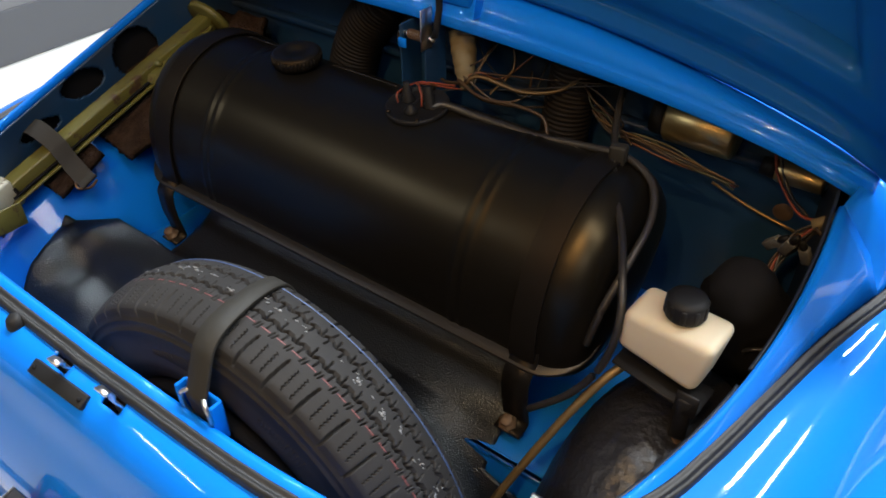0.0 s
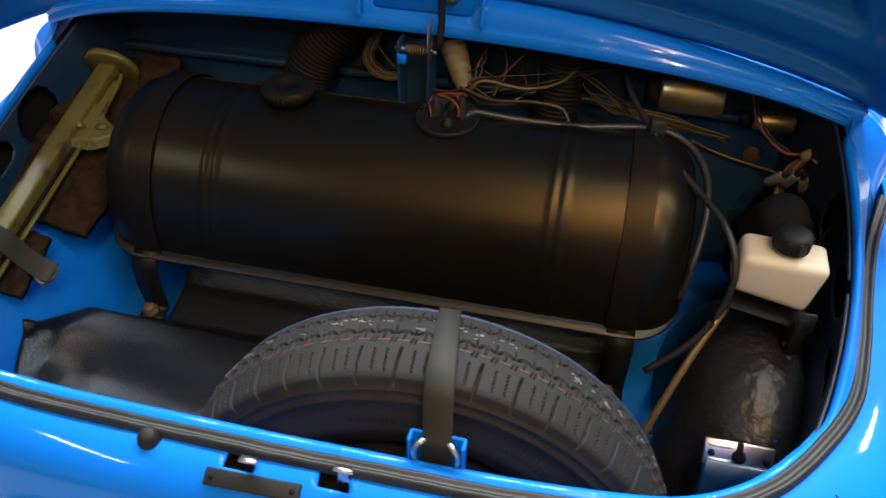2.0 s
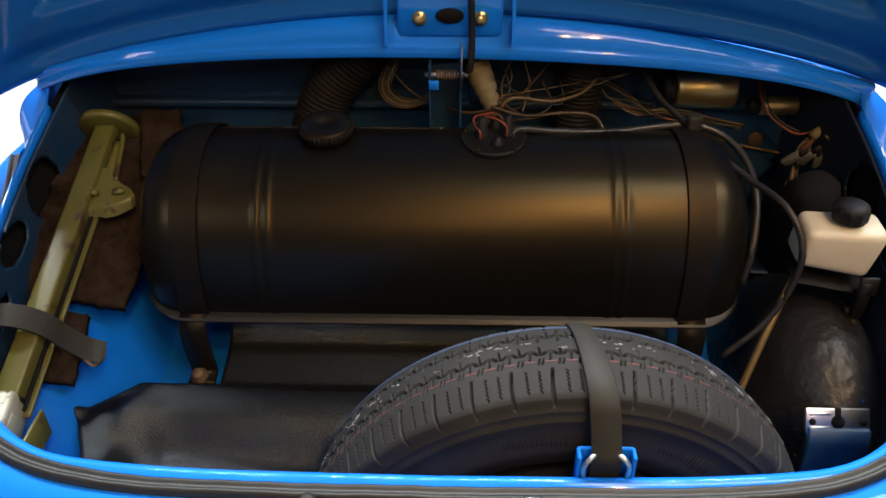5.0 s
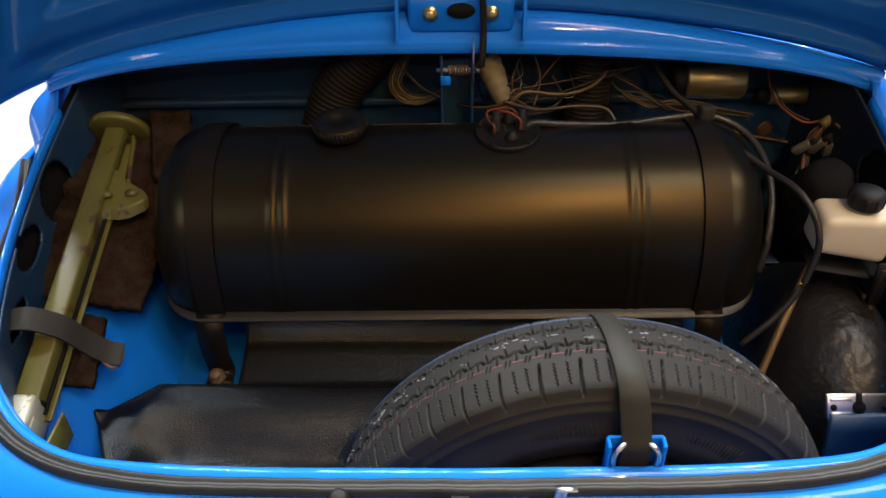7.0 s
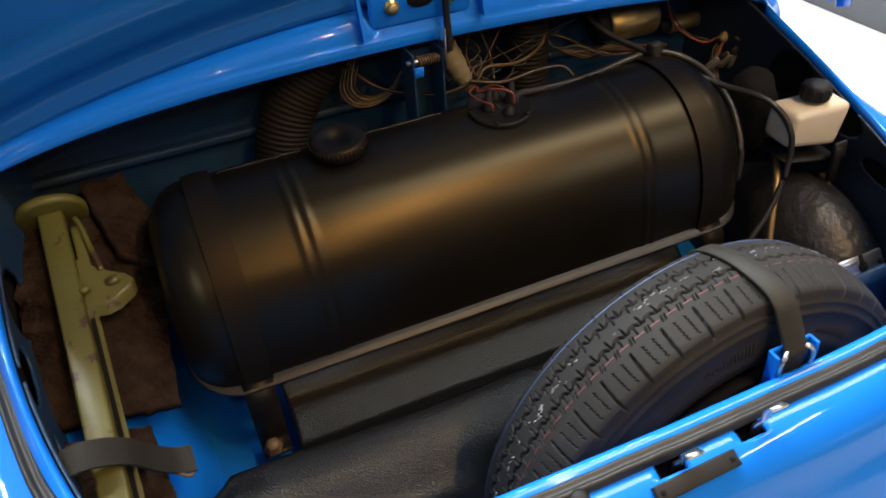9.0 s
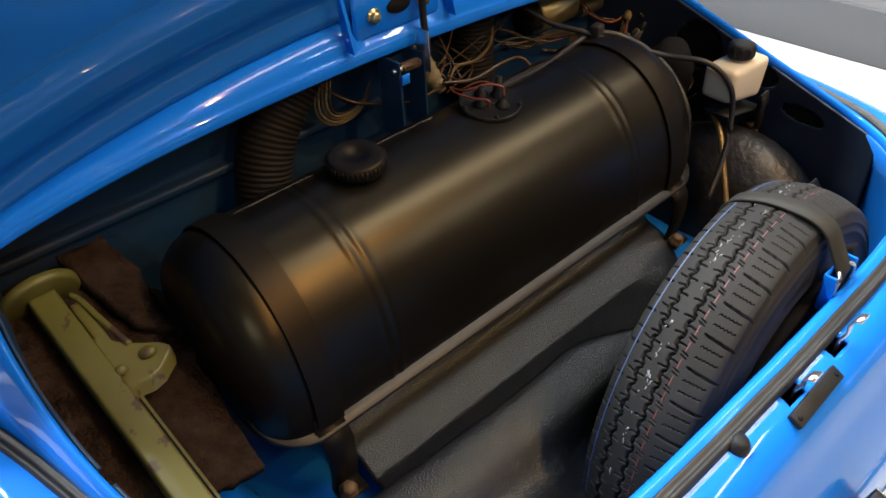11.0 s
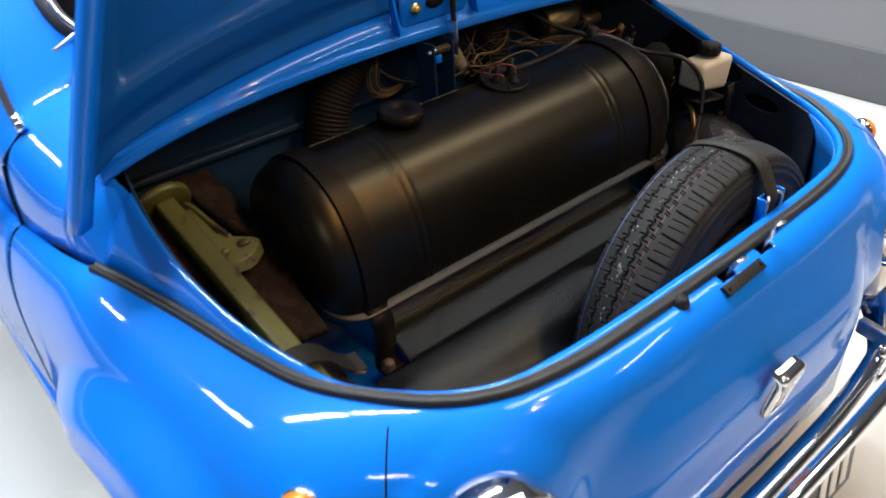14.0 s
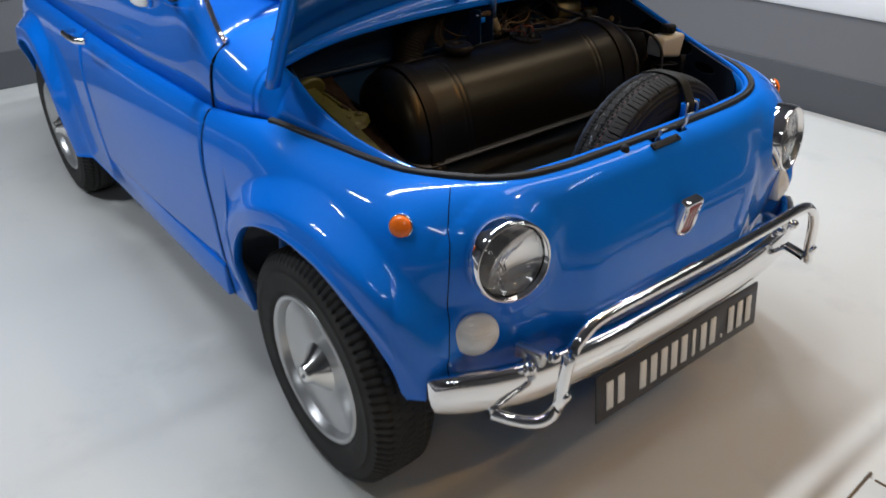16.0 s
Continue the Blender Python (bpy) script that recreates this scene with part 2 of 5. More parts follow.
def tube_into(bm, path, radius, seg=8, flat=1.0, up=None):
    """A round or flattened rod along path."""
    rings = []
    for i, p in enumerate(path):
        d = (path[min(i + 1, len(path) - 1)] - path[max(i - 1, 0)]).normalized()
        ref = Vector(up) if up else (Vector((0, 0, 1)) if abs(d.z) < 0.9 else Vector((1, 0, 0)))
        a = d.cross(ref).normalized()
        b = a.cross(d)
        r = radius(i / (len(path) - 1)) if callable(radius) else radius
        rings.append([bm.verts.new(p + r * (a * math.cos(2 * math.pi * k / seg) + b * flat * math.sin(2 * math.pi * k / seg))) for k in range(seg)])
    for r0, r1 in zip(rings, rings[1:]):
        for k in range(seg):
            bm.faces.new((r0[k], r0[(k + 1) % seg], r1[(k + 1) % seg], r1[k]))
    bm.faces.new(rings[0][::-1])
    bm.faces.new(rings[-1])


def tube(ctrl, radius, n=24, seg=8, flat=1.0, up=None):
    bm = bmesh.new()
    tube_into(bm, spline(ctrl, n), radius, seg, flat, up)
    return bm


def lathe(profile, seg=32, m=None, close=False):
    """profile: (radius, height) pairs turned about z."""
    bm = bmesh.new()
    rings = [[bm.verts.new((r * math.cos(2 * math.pi * k / seg), r * math.sin(2 * math.pi * k / seg), h)) for k in range(seg)] for r, h in profile]
    pairs = list(zip(rings, rings[1:])) + ([(rings[-1], rings[0])] if close else [])
    for r0, r1 in pairs:
        for k in range(seg):
            bm.faces.new((r0[k], r0[(k + 1) % seg], r1[(k + 1) % seg], r1[k]))
    if not close:
        for ring, (r, _) in ((rings[0], profile[0]), (rings[-1], profile[-1])):
            if r > 1e-5:
                bm.faces.new(ring)
    bmesh.ops.remove_doubles(bm, verts=bm.verts, dist=1e-6)
    if m:
        bm.transform(m)
    return bm


def box(size, m=None, bevel=0.0, seg=2):
    bm = bmesh.new()
    bmesh.ops.create_cube(bm, size=1)
    bm.transform(Matrix.Diagonal((*size, 1)))
    if bevel:
        bmesh.ops.bevel(bm, geom=bm.edges[:], offset=bevel, segments=seg, profile=0.5, affect="EDGES")
    if m:
        bm.transform(m)
    return bm


def merge(*bms):
    out = bms[0]
    for b in bms[1:]:
        me = bpy.data.meshes.new("tmp")
        b.to_mesh(me)
        b.free()
        out.from_mesh(me)
        bpy.data.meshes.remove(me)
    return out


def mirrored(points):
    """A half table of rows (x > 0 side first row at x = 0) turned into a whole one."""
    left = [[Vector((-p.x, p.y, p.z)) for p in row] for row in points[:0:-1]]
    return left + points


def sm(a, b, x):
    t = min(1, max(0, (x - a) / (b - a)))
    return t * t * (3 - 2 * t)


def along_axis(direction, at):
    return Matrix.Translation(at) @ Vector(direction).to_track_quat("Z", "Y").to_matrix().to_4x4()


def thick(ob, t, offset=-1):
    md = ob.modifiers.new("thickness", "SOLIDIFY")
    md.thickness, md.offset = t, offset
    return ob


# ---- hall ----
WEST, EAST, SOUTH, NORTH, CEIL = -5.2, 5.2, -6.0, 7.0, 3.1
tagged(part("floor", box((EAST - WEST + 0.4, NORTH - SOUTH + 0.4, 0.1), pose((EAST + WEST) / 2, (NORTH + SOUTH) / 2, -0.05)), FLOORMAT, smooth=False), "light grey painted smooth concrete hall floor", "floor", kind="structure")
tagged(part("ceiling", box((EAST - WEST + 0.4, NORTH - SOUTH + 0.4, 0.1), pose((EAST + WEST) / 2, (NORTH + SOUTH) / 2, CEIL + 0.05)), CEILMAT, smooth=False), "plain grey ceiling of the hall", "ceiling", kind="structure")


def wall(name, sx, sy, x, y, label):
    ob = part(name, box((sx, sy, CEIL), pose(x, y, CEIL / 2)), WALLMAT, smooth=False)
    return tagged(ob, label, "wall", kind="structure")


wall("wall_east", 0.2, NORTH - SOUTH, EAST + 0.1, (NORTH + SOUTH) / 2, "matt grey painted outer wall of the hall")
wall("wall_west", 0.2, NORTH - SOUTH, WEST - 0.1, (NORTH + SOUTH) / 2, "matt grey painted outer wall of the hall")
wall("wall_north", EAST - WEST + 0.4, 0.2, (EAST + WEST) / 2, NORTH + 0.1, "matt grey painted end wall of the hall")
wall("wall_south", EAST - WEST + 0.4, 0.2, (EAST + WEST) / 2, SOUTH - 0.1, "matt grey painted end wall of the hall")


def low_wall(name, sx, sy, x, y, face_x, face_y):
    """A waist-low partition: grey board, darker band at its foot, white top."""
    ob = tagged(part(name, box((sx, sy, 0.44), pose(x, y, 0.22)), WALLMAT, smooth=False), "low grey partition with a darker foot band and a white top", "partition", kind="structure")
    part("band", box((sx + face_x, sy + face_y, 0.19), pose(x, y, 0.0965), 0.003, 1), WALLLOW, ob, smooth=False)
    part("top", box((sx + face_x * 2, sy + face_y * 2, 0.10), pose(x, y, 0.491), 0.012, 2), WHITEPAINT, ob)


low_wall("wall_low_east", 0.3, 8.0, 2.215 + 0.15, -0.6, 0.012, 0.0)
low_wall("wall_low_west", 0.3, 8.0, -2.365 - 0.15, -0.6, 0.012, 0.0)
low_wall("wall_low_north", 4.58, 0.3, -0.075, 3.40 + 0.15, 0.0, 0.012)


# ---- ceiling lamps ----
def ceiling_light(x, y, length, along_x, power, colour, width):
    th = thing("ceiling_light", "long white strip lamp on the ceiling", "lamp", "strip lamps on the ceiling", (x, y, CEIL))
    sx, sy = (length, width) if along_x else (width, length)
    part("frame", box((sx + 0.06, sy + 0.06, 0.05), pose(0, 0, -0.026), 0.005), WHITEPAINT, th)
    area_lamp("lamp", sx, sy, power, colour, pose(x, y, CEIL - 0.056))
    return th


for x, y, n, ax, power in STRIPS:
    ceiling_light(x, y, n, ax, power * n, COOL, 0.12)
for x, y, n, ax in FRONT_STRIPS:
    ceiling_light(x, y, n, ax, FRONT_POWER * n, NEUTRAL, 0.45)


def spot_light(x, y, z, power, size=0.07):
    th = thing("spot_light", "small round warm white spot lamp under the ceiling", "lamp", "warm spot lamps", (x, y, z))
    part("housing", lathe([(0.03, 0.12), (0.05, 0.1), (0.075, 0.005), (0.07, 0.0), (0.065, 0.02), (0.0, 0.03)], 24), BLACKPLASTIC, th)
    part("rod", lathe([(0.008, 0.12), (0.008, CEIL - z)], 8), BLACKPLASTIC, th)
    data = bpy.data.lights.new("bulb", "AREA")
    data.shape, data.size, data.energy, data.color = "DISK", size, power, WARM
    lamp = new("bulb", data)
    lamp.matrix_world = pose(x, y, z - 0.004)


for x, y, z in SPOTS:
    spot_light(x, y, z, SPOT_POWER)

# ---- car body ----
car = thing("car", "small bright blue classic car with its front hood open", "car")

SEAL = [(0, -0.304, 0.697), (0.20, -0.301, 0.697), (0.295, -0.292, 0.698), (0.354, -0.2745, 0.700), (0.403, -0.2425, 0.702), (0.447, -0.190, 0.704), (0.478, -0.137, 0.705), (0.497, -0.07, 0.707), (0.512, 0.0, 0.710), (0.533, 0.09, 0.715), (0.563, 0.18, 0.725)]
BELT = SEAL + [(0.578, 0.27, 0.715), (0.588, 0.40, 0.700)]
WAIST = [(0, -0.376, 0.52), (0.2, -0.374, 0.52), (0.36, -0.352, 0.52), (0.455, -0.320, 0.52), (0.548, -0.272, 0.52), (0.603, -0.185, 0.52), (0.624, -0.07, 0.52), (0.630, 0.04, 0.52), (0.633, 0.13, 0.52), (0.634, 0.22, 0.52), (0.636, 0.30, 0.52), (0.638, 0.40, 0.52)]
AXLE_Z = 0.255
ARCH = [(-90, 0.258), (0, 0.260), (15, 0.270), (30, 0.299), (45, 0.318), (60, 0.330), (75, 0.330), (90, 0.326), (120, 0.320), (140, 0.314), (155, 0.302), (175, 0.268), (270, 0.266)]


def arch_radius(y, z):
    """Radius of the wheel opening in the direction of a place beside the axle (0 degrees: ahead)."""
    a = math.degrees(math.atan2(z, -y))
    a = a + 360 if a < -90 else a
    for (a0, r0), (a1, r1) in zip(ARCH, ARCH[1:]):
        if a <= a1:
            return r0 + (r1 - r0) * (a - a0) / (a1 - a0)
    return ARCH[-1][1]


def side_point(a, b, v, bottom, inset):
    """v 0..1: belt to waist; 1..2: waist to the bottom edge."""
    if v <= 1:
        th = v * math.pi / 2
        h, c = math.sin(th) ** 0.94, math.cos(th) ** 0.94
        return Vector((a.x + (b.x - a.x) * h, a.y + (b.y - a.y) * h, b.z + (a.z - b.z) * c))
    w = v - 1
    out = Vector((b.x - a.x, b.y - a.y, 0)).normalized()
    z = b.z + (bottom - b.z) * w
    p = Vector((b.x, b.y, z)) - out * inset * w**2.2
    return p


def shape_body(p, out, wheel_y):
    """Pressed forms of the panels: wheel flares, nose panel, lamp bowls."""
    dy, dz = p.y - wheel_y, p.z - AXLE_Z
    d = math.hypot(dy, dz) - arch_radius(dy, dz)
    ax = abs(p.x)
    if ax > 0.42 and p.z > 0.15:
        flare = (0.038 * (1 - sm(0.035, 0.088, d)) + 0.004 * math.exp(-((d / 0.008) ** 2))) * sm(0.43, 0.53, ax) * (sm(0.24, 0.40, p.z) * (1 - 0.5 * sm(0.10, 0.30, dy)) if dy > 0 else 1)
        p = p + out * flare
    if p.y < -0.28:
        qx, qz = ax - 0.195, p.z - 0.520
        e = math.hypot(max(qx, 0), max(qz, 0)) + min(0, max(qx, qz)) - 0.10
        p = p + Vector((0, -1, 0)) * (0.018 * (1 - sm(-0.070, 0.026, e)) - 0.002 * math.exp(-(((e - 0.030) / 0.020) ** 2)))
        d = math.hypot(ax - 0.410, p.z - 0.590)
        p = p + Vector((0, 1, 0)) * (0.055 * (1 - sm(0.046, 0.064, d)) - 0.010 * (1 - sm(0.068, 0.120, d)))
        d = math.hypot(ax - 0.474, p.z - 0.463)
        p = p + Vector((0, -1, 0)) * 0.006 * (1 - sm(0.040, 0.062, d))
    return p


def trimmed(at, vs, wheel_y, lip=0.020):
    """A column of the skin, ended at the wheel opening if it meets it, with a turned-in edge."""
    def within(v):
        p = at(v)
        dy, dz = p.y - wheel_y, p.z - AXLE_Z
        return p.x > 0.44 and math.hypot(dy, dz) < arch_radius(dy, dz)

    end = 2.0
    for k in range(76):
        v = 0.5 + 0.02 * k
        if within(v):
            lo, hi = v - 0.02, v
            for _ in range(14):
                mid = (lo + hi) / 2
                lo, hi = (lo, mid) if within(mid) else (mid, hi)
            end = lo
            break
    row = [at(v * end / 2) for v in vs]
    return row + [row[-1] + Vector((-0.003, 0, -0.002 if end == 2.0 else 0.0)), row[-1] + Vector((-lip, 0, 0))]


def side_grid(belt, waist, vs, wheel_y, bottom, inset, door_line=None):
    rows = []
    n = len(belt)
    for i, (a, b) in enumerate(zip(belt, waist)):
        out = Vector((b.x - a.x, b.y - a.y, 0)).normalized()
        bo = bottom(b) if callable(bottom) else bottom
        ins = inset(b) if callable(inset) else inset

        def at(v):
            p = side_point(a, b, v, bo, ins)
            if door_line:
                f = sm(0.55, 1.0, i / (n - 1))
                p = Vector((p.x, p.y + f * (door_line(p.z) - belt[-1].y), p.z))
            return shape_body(p, out, wheel_y)

        rows.append(trimmed(at, vs, wheel_y, 0.020 * sm(0.0, 0.05, a.x)))
    return rows


def door_front(z):
    """How the front door gap runs: y for a height."""
    return 0.378 + 0.02 * sm(0.45, 0.64, z)


VS = [i / 40 for i in range(40)] + [1 + i / 44 for i in range(45)]
NS = 170
belt = spline(BELT, NS)
waist = spline(WAIST, NS)


def nose_bottom(b):
    return 0.330 - 0.082 * sm(-0.20, 0.10, b.y)


def nose_inset(b):
    return 0.030 - 0.015 * sm(-0.34, -0.2, b.y)


front_half = side_grid(belt, waist, VS, 0.0, nose_bottom, nose_inset, door_front)
front = mirrored(front_half)
bm = grid(front)
# two slots for the latch hooks
gone = [f for f in bm.faces if f.calc_center_median().z > 0.66 and -0.3225 < f.calc_center_median().y < -0.3065 and min(abs(f.calc_center_median().x - x) for x in (-0.021, 0.058)) < 0.0135]
bmesh.ops.delete(bm, geom=gone, context="FACES")
body = part("front_body", bm, BLUE, car, "bright blue glossy nose and front wings")
thick(body, 0.004)

seam_i = min(range(len(front_half)), key=lambda i: min((p - Vector((0.492, -0.288, 0.64))).length for p in front_half[i]))
for s in (1, -1):
    seam = [Vector((p.x * s, p.y, p.z)) for p in front_half[seam_i][6:-3:3]]
    part("wing_seam", tube([tuple(p) for p in seam], 0.0009, 60, 6), DARK, body, "thin dark joint between wing and nose panel")
    gap = [Vector((p.x * s, p.y + 0.002, p.z)) for p in front_half[-1][4:-2:4]]
    part("door_gap", tube([tuple(p - Vector((0.0015 * s, 0, 0))) for p in gap], 0.0030, 50, 6), DARK, body, "dark gap before the door")


def on_body(x, y, z):
    """The place of the front skin nearest to a point (x > 0)."""
    want = Vector((x, y, z))
    return min((p for row in front_half for p in row[:-2]), key=lambda p: (p - want).length_squared)


# doors and rear quarters
def belt_back(y):
    return Vector((0.588 + 0.012 * sm(0.4, 1.0, y) - 0.20 * sm(1.75, 2.45, y) ** 2, y, 0.700 + 0.02 * sm(0.8, 2.2, y)))


def waist_back(y):
    return Vector((0.638 + 0.010 * sm(0.4, 1.0, y) - 0.22 * sm(1.85, 2.47, y) ** 2, y, 0.52))


def back_rows(y0, y1, n, vs, wheel_y, line0=None, line1=None):
    rows = []
    for i in range(n + 1):
        f = i / n
        y = y0 + (y1 - y0) * f

        def at(v):
            p = side_point(belt_back(y), waist_back(y), v, 0.24, 0.015)
            yy = y
            if line0:
                yy += (line0(p.z) - y0) * (1 - f)
            if line1:
                yy += (line1(p.z) - y1) * f
            p.y = yy
            return shape_body(p, Vector((1, 0, 0)), wheel_y)

        rows.append(trimmed(at, vs, wheel_y))
    return rows


def door_rear(z):
    return 1.22 + 0.05 * sm(0.3, 0.7, z)


VD = VS[::3] + [2.0]
for s in (1, -1):
    rows = back_rows(0.402, 1.265, 40, VD, -9, lambda z: door_front(z) + 0.004, lambda z: door_rear(z) - 0.004)
    bm = grid([[Vector((p.x * s, p.y, max(p.z, 0.332))) for p in row] for row in rows])
    door = part("door", bm, BLUE, car)
    thick(door, 0.02)
    hb = tube([(0.665 * s, 1.03, 0.73), (0.69 * s, 1.05, 0.735), (0.69 * s, 1.15, 0.735), (0.66 * s, 1.17, 0.73)], 0.009, 20, 8)
    part("door_handle", hb, CHROME, door, "chrome door handle")
    rows = back_rows(1.27, 2.47, 64, VS[::2] + [2.0], 1.84, lambda z: door_rear(z) + 0.004)
    bm = grid([[Vector((p.x * s, p.y, p.z)) for p in row] for row in rows])
    thick(part("rear_wing", bm, BLUE, car), 0.004)
    part("sill", box((0.05, 0.86, 0.086), pose(0.613 * s, 0.815, 0.288), 0.006, 2), BLUE, car)
# tail panel
rows = [[Vector((0.452 * u, 2.47 + 0.05 * (1 - u * u) * (1 - (z - 0.5) ** 2), z)) for z in [0.2 + 0.05 * k for k in range(14)]] for u in [i / 10 - 1 for i in range(21)]]
thick(part("tail_panel", grid(rows), BLUE, car), 0.004)

# cabin
def cabin_half(y):
    return 0.588 + 0.012 * sm(0.4, 1.0, y) - 0.16 * sm(1.7, 2.5, y) ** 2


def cabin_top(y):
    zs = [(0.26, 0.862), (0.385, 0.885), (0.73, 1.26), (1.05, 1.32), (1.5, 1.31), (1.85, 1.20), (2.2, 0.98), (2.52, 0.82)]
    for (y0, z0), (y1, z1) in zip(zs, zs[1:]):
        if y <= y1:
            f = max(0, (y - y0) / (y1 - y0))
            return z0 + (z1 - z0) * (f if y1 < 0.8 and y0 > 0.3 else f * f * (3 - 2 * f) * 0.5 + f * 0.5)
    return zs[-1][1]


def cabin_point(y, u):
    """u 0..1 from the belt to the centre of the roof."""
    w, zt, zb = cabin_half(y), cabin_top(y), belt_back(max(y, 0.4)).z
    if y < 0.4:
        zb = 0.700 + 0.018 * sm(0.4, 0.2, y)
        w = 0.588 - 0.022 * sm(0.40, 0.20, y)
    th = u * math.pi / 2
    tall = sm(0.44, 0.74, y) * (1 - sm(1.75, 2.3, y))
    k = 0.38 + 0.21 * sm(0.42, 0.76, y) + 0.22 * (1 - sm(0.24, 0.40, y))
    lean = 0.11 * tall
    x = (w - lean * math.sin(th)) * max(0.0, math.cos(th)) ** k
    return Vector((x, y, zb + (zt - zb) * math.sin(th) ** k))


ys = [0.235 + 0.01475 * i for i in range(155)]
US = [i / 80 for i in range(81)]
tab = [[cabin_point(y, u) for u in US] for y in ys]
bmc = grid([[Vector((-p.x, p.y, p.z)) for p in row] + [p for p in row[-2::-1]] for row in tab])


def cabin_at(y, x=None, z=None):
    """The cabin's skin at y and either x or z (x > 0)."""
    lo, hi = 0.0, 1.0
    for _ in range(30):
        mid = (lo + hi) / 2
        p = cabin_point(y, mid)
        if (p.x > x) if x is not None else (p.z < z):
            lo = mid
        else:
            hi = mid
    return cabin_point(y, lo)


def rounded(corners, radius, n=8):
    """Corner points of a polygon with its corners rounded, as 2D points."""
    out = []
    m = len(corners)
    for i in range(m):
        a, b, c = Vector(corners[i - 1]), Vector(corners[i]), Vector(corners[(i + 1) % m])
        p, q = b + (a - b).normalized() * radius, b + (c - b).normalized() * radius
        for k in range(n + 1):
            t = k / n
            out.append(p * (1 - t) ** 2 + b * 2 * t * (1 - t) + q * t * t)
        for k in range(1, 10):
            nxt = Vector(corners[(i + 2) % m])
            e = c + (b - c).normalized() * radius
            out.append(q.lerp(e, k / 10))
    return out


def inside(pt, poly):
    hit = False
    for a, b in zip(poly, poly[1:] + poly[:1]):
        if (a[1] > pt[1]) != (b[1] > pt[1]) and pt[0] < (b[0] - a[0]) * (pt[1] - a[1]) / (b[1] - a[1]) + a[0]:
            hit = not hit
    return hit


screen_2d = rounded([(-0.462, 0.412), (0.462, 0.412), (0.425, 0.705), (-0.425, 0.705)], 0.075)
door_2d = rounded([(0.53, 0.905), (1.20, 0.905), (1.20, 1.20), (0.74, 1.20)], 0.04)
quarter_2d = rounded([(1.29, 0.905), (1.74, 0.93), (1.62, 1.19), (1.29, 1.20)], 0.05)
rear_2d = rounded([(-0.37, 1.93), (0.37, 1.93), (0.40, 2.17), (-0.40, 2.17)], 0.06)
gone = []
for f in bmc.faces:
    c = f.calc_center_median()
    if inside((c.x, c.y), screen_2d) and c.y < 0.9 or inside((c.x, c.y), rear_2d) and c.y > 1.8 or c.z < 1.23 and abs(c.x) > 0.3 and (inside((c.y, c.z), door_2d) or inside((c.y, c.z), quarter_2d)):
        gone.append(f)
bmesh.ops.delete(bmc, geom=gone, context="FACES")
thick(part("cabin", bmc, BLUE, car, "blue roof and window pillars"), 0.012)


def window_pane(name, loop):
    bm = bmesh.new()
    f = bm.faces.new([bm.verts.new(p) for p in loop])
    bmesh.ops.triangulate(bm, faces=[f])
    pane = part(name, bm, CLEAR, car)
    pane.visible_shadow = False
    rings = loop + loop[:1]
    for nm, r, lift, mat in (("rubber_seal", 0.013, 0.0, SEALRUBBER), ("chrome_trim", 0.0045, 0.012, CHROME)):
        middle = sum(loop, Vector()) / len(loop)
        rb = bmesh.new()
        rows = []
        for i, p in enumerate(loop):
            d = (loop[(i + 1) % len(loop)] - loop[i - 1]).normalized()
            a = (p - middle).cross(d).normalized()
            a = -a if a.dot(p - Vector((0, 1.2, 0.7))) < 0 else a
            b = a.cross(d)
            c = p + a * lift
            rows.append([c + r * (a * math.cos(2 * math.pi * k / 8) + b * math.sin(2 * math.pi * k / 8)) for k in range(8)])
        rb.free()
        part(nm, grid(rows, close_u=True, close_v=True), mat, pane)


def signed(p, s):
    return Vector((p.x * s, p.y, p.z))


window_pane("windscreen", [signed(cabin_at(q[1], x=abs(q[0])), 1 if q[0] > 0 else -1) for q in screen_2d])
window_pane("rear_window", [signed(cabin_at(q[1], x=abs(q[0])), 1 if q[0] > 0 else -1) for q in rear_2d])
for s in (1, -1):
    window_pane("side_window", [signed(cabin_at(q[0], z=q[1]), s) for q in door_2d])
    window_pane("side_window", [signed(cabin_at(q[0], z=q[1]), s) for q in quarter_2d])
    # scuttle beside the hood, gutter strip, gap of the door, mirror
    rows = [[signed(cabin_point(y, u / 40), s) for u in range(20)] for y in [0.215 + 0.008 * i for i in range(6)]]
    thick(part("cowl_side", grid(rows), BLUE, car), 0.004)
    gut = [signed(cabin_at(y, x=x), s) + Vector((0.003 * s, -0.002, 0.003)) for y, x in ((0.362, 0.549), (0.385, 0.549), (0.42, 0.547), (0.48, 0.537), (0.56, 0.512), (0.66, 0.47), (0.76, 0.44))]
    part("gutter_trim", tube(gut, 0.0065, 40, 8), CHROME, car, "chrome strip along the windscreen pillar")
    seam = [signed(cabin_at(y, z=z), s) + Vector((0.0012 * s, 0, 0)) for y, z in ((0.397, 0.703), (0.395, 0.72), (0.391, 0.745), (0.384, 0.775), (0.376, 0.805), (0.364, 0.838))]
    part("door_gap", tube(seam, 0.0030, 30, 6), DARK, car)
    mir = part("door_mirror", tube([(0.575 * s, 0.56, 0.885), (0.60 * s, 0.53, 0.90), (0.635 * s, 0.50, 0.925)], 0.006, 12, 8), CHROME, car, "round chrome door mirror on a stalk")
    part("mirror_head", lathe([(0.0, -0.022), (0.022, -0.020), (0.040, -0.010), (0.047, 0.0), (0.045, 0.004), (0.0, 0.004)], 28, along_axis((0, 1, 0.05), (0.645 * s, 0.50, 0.945))), CHROME, mir)
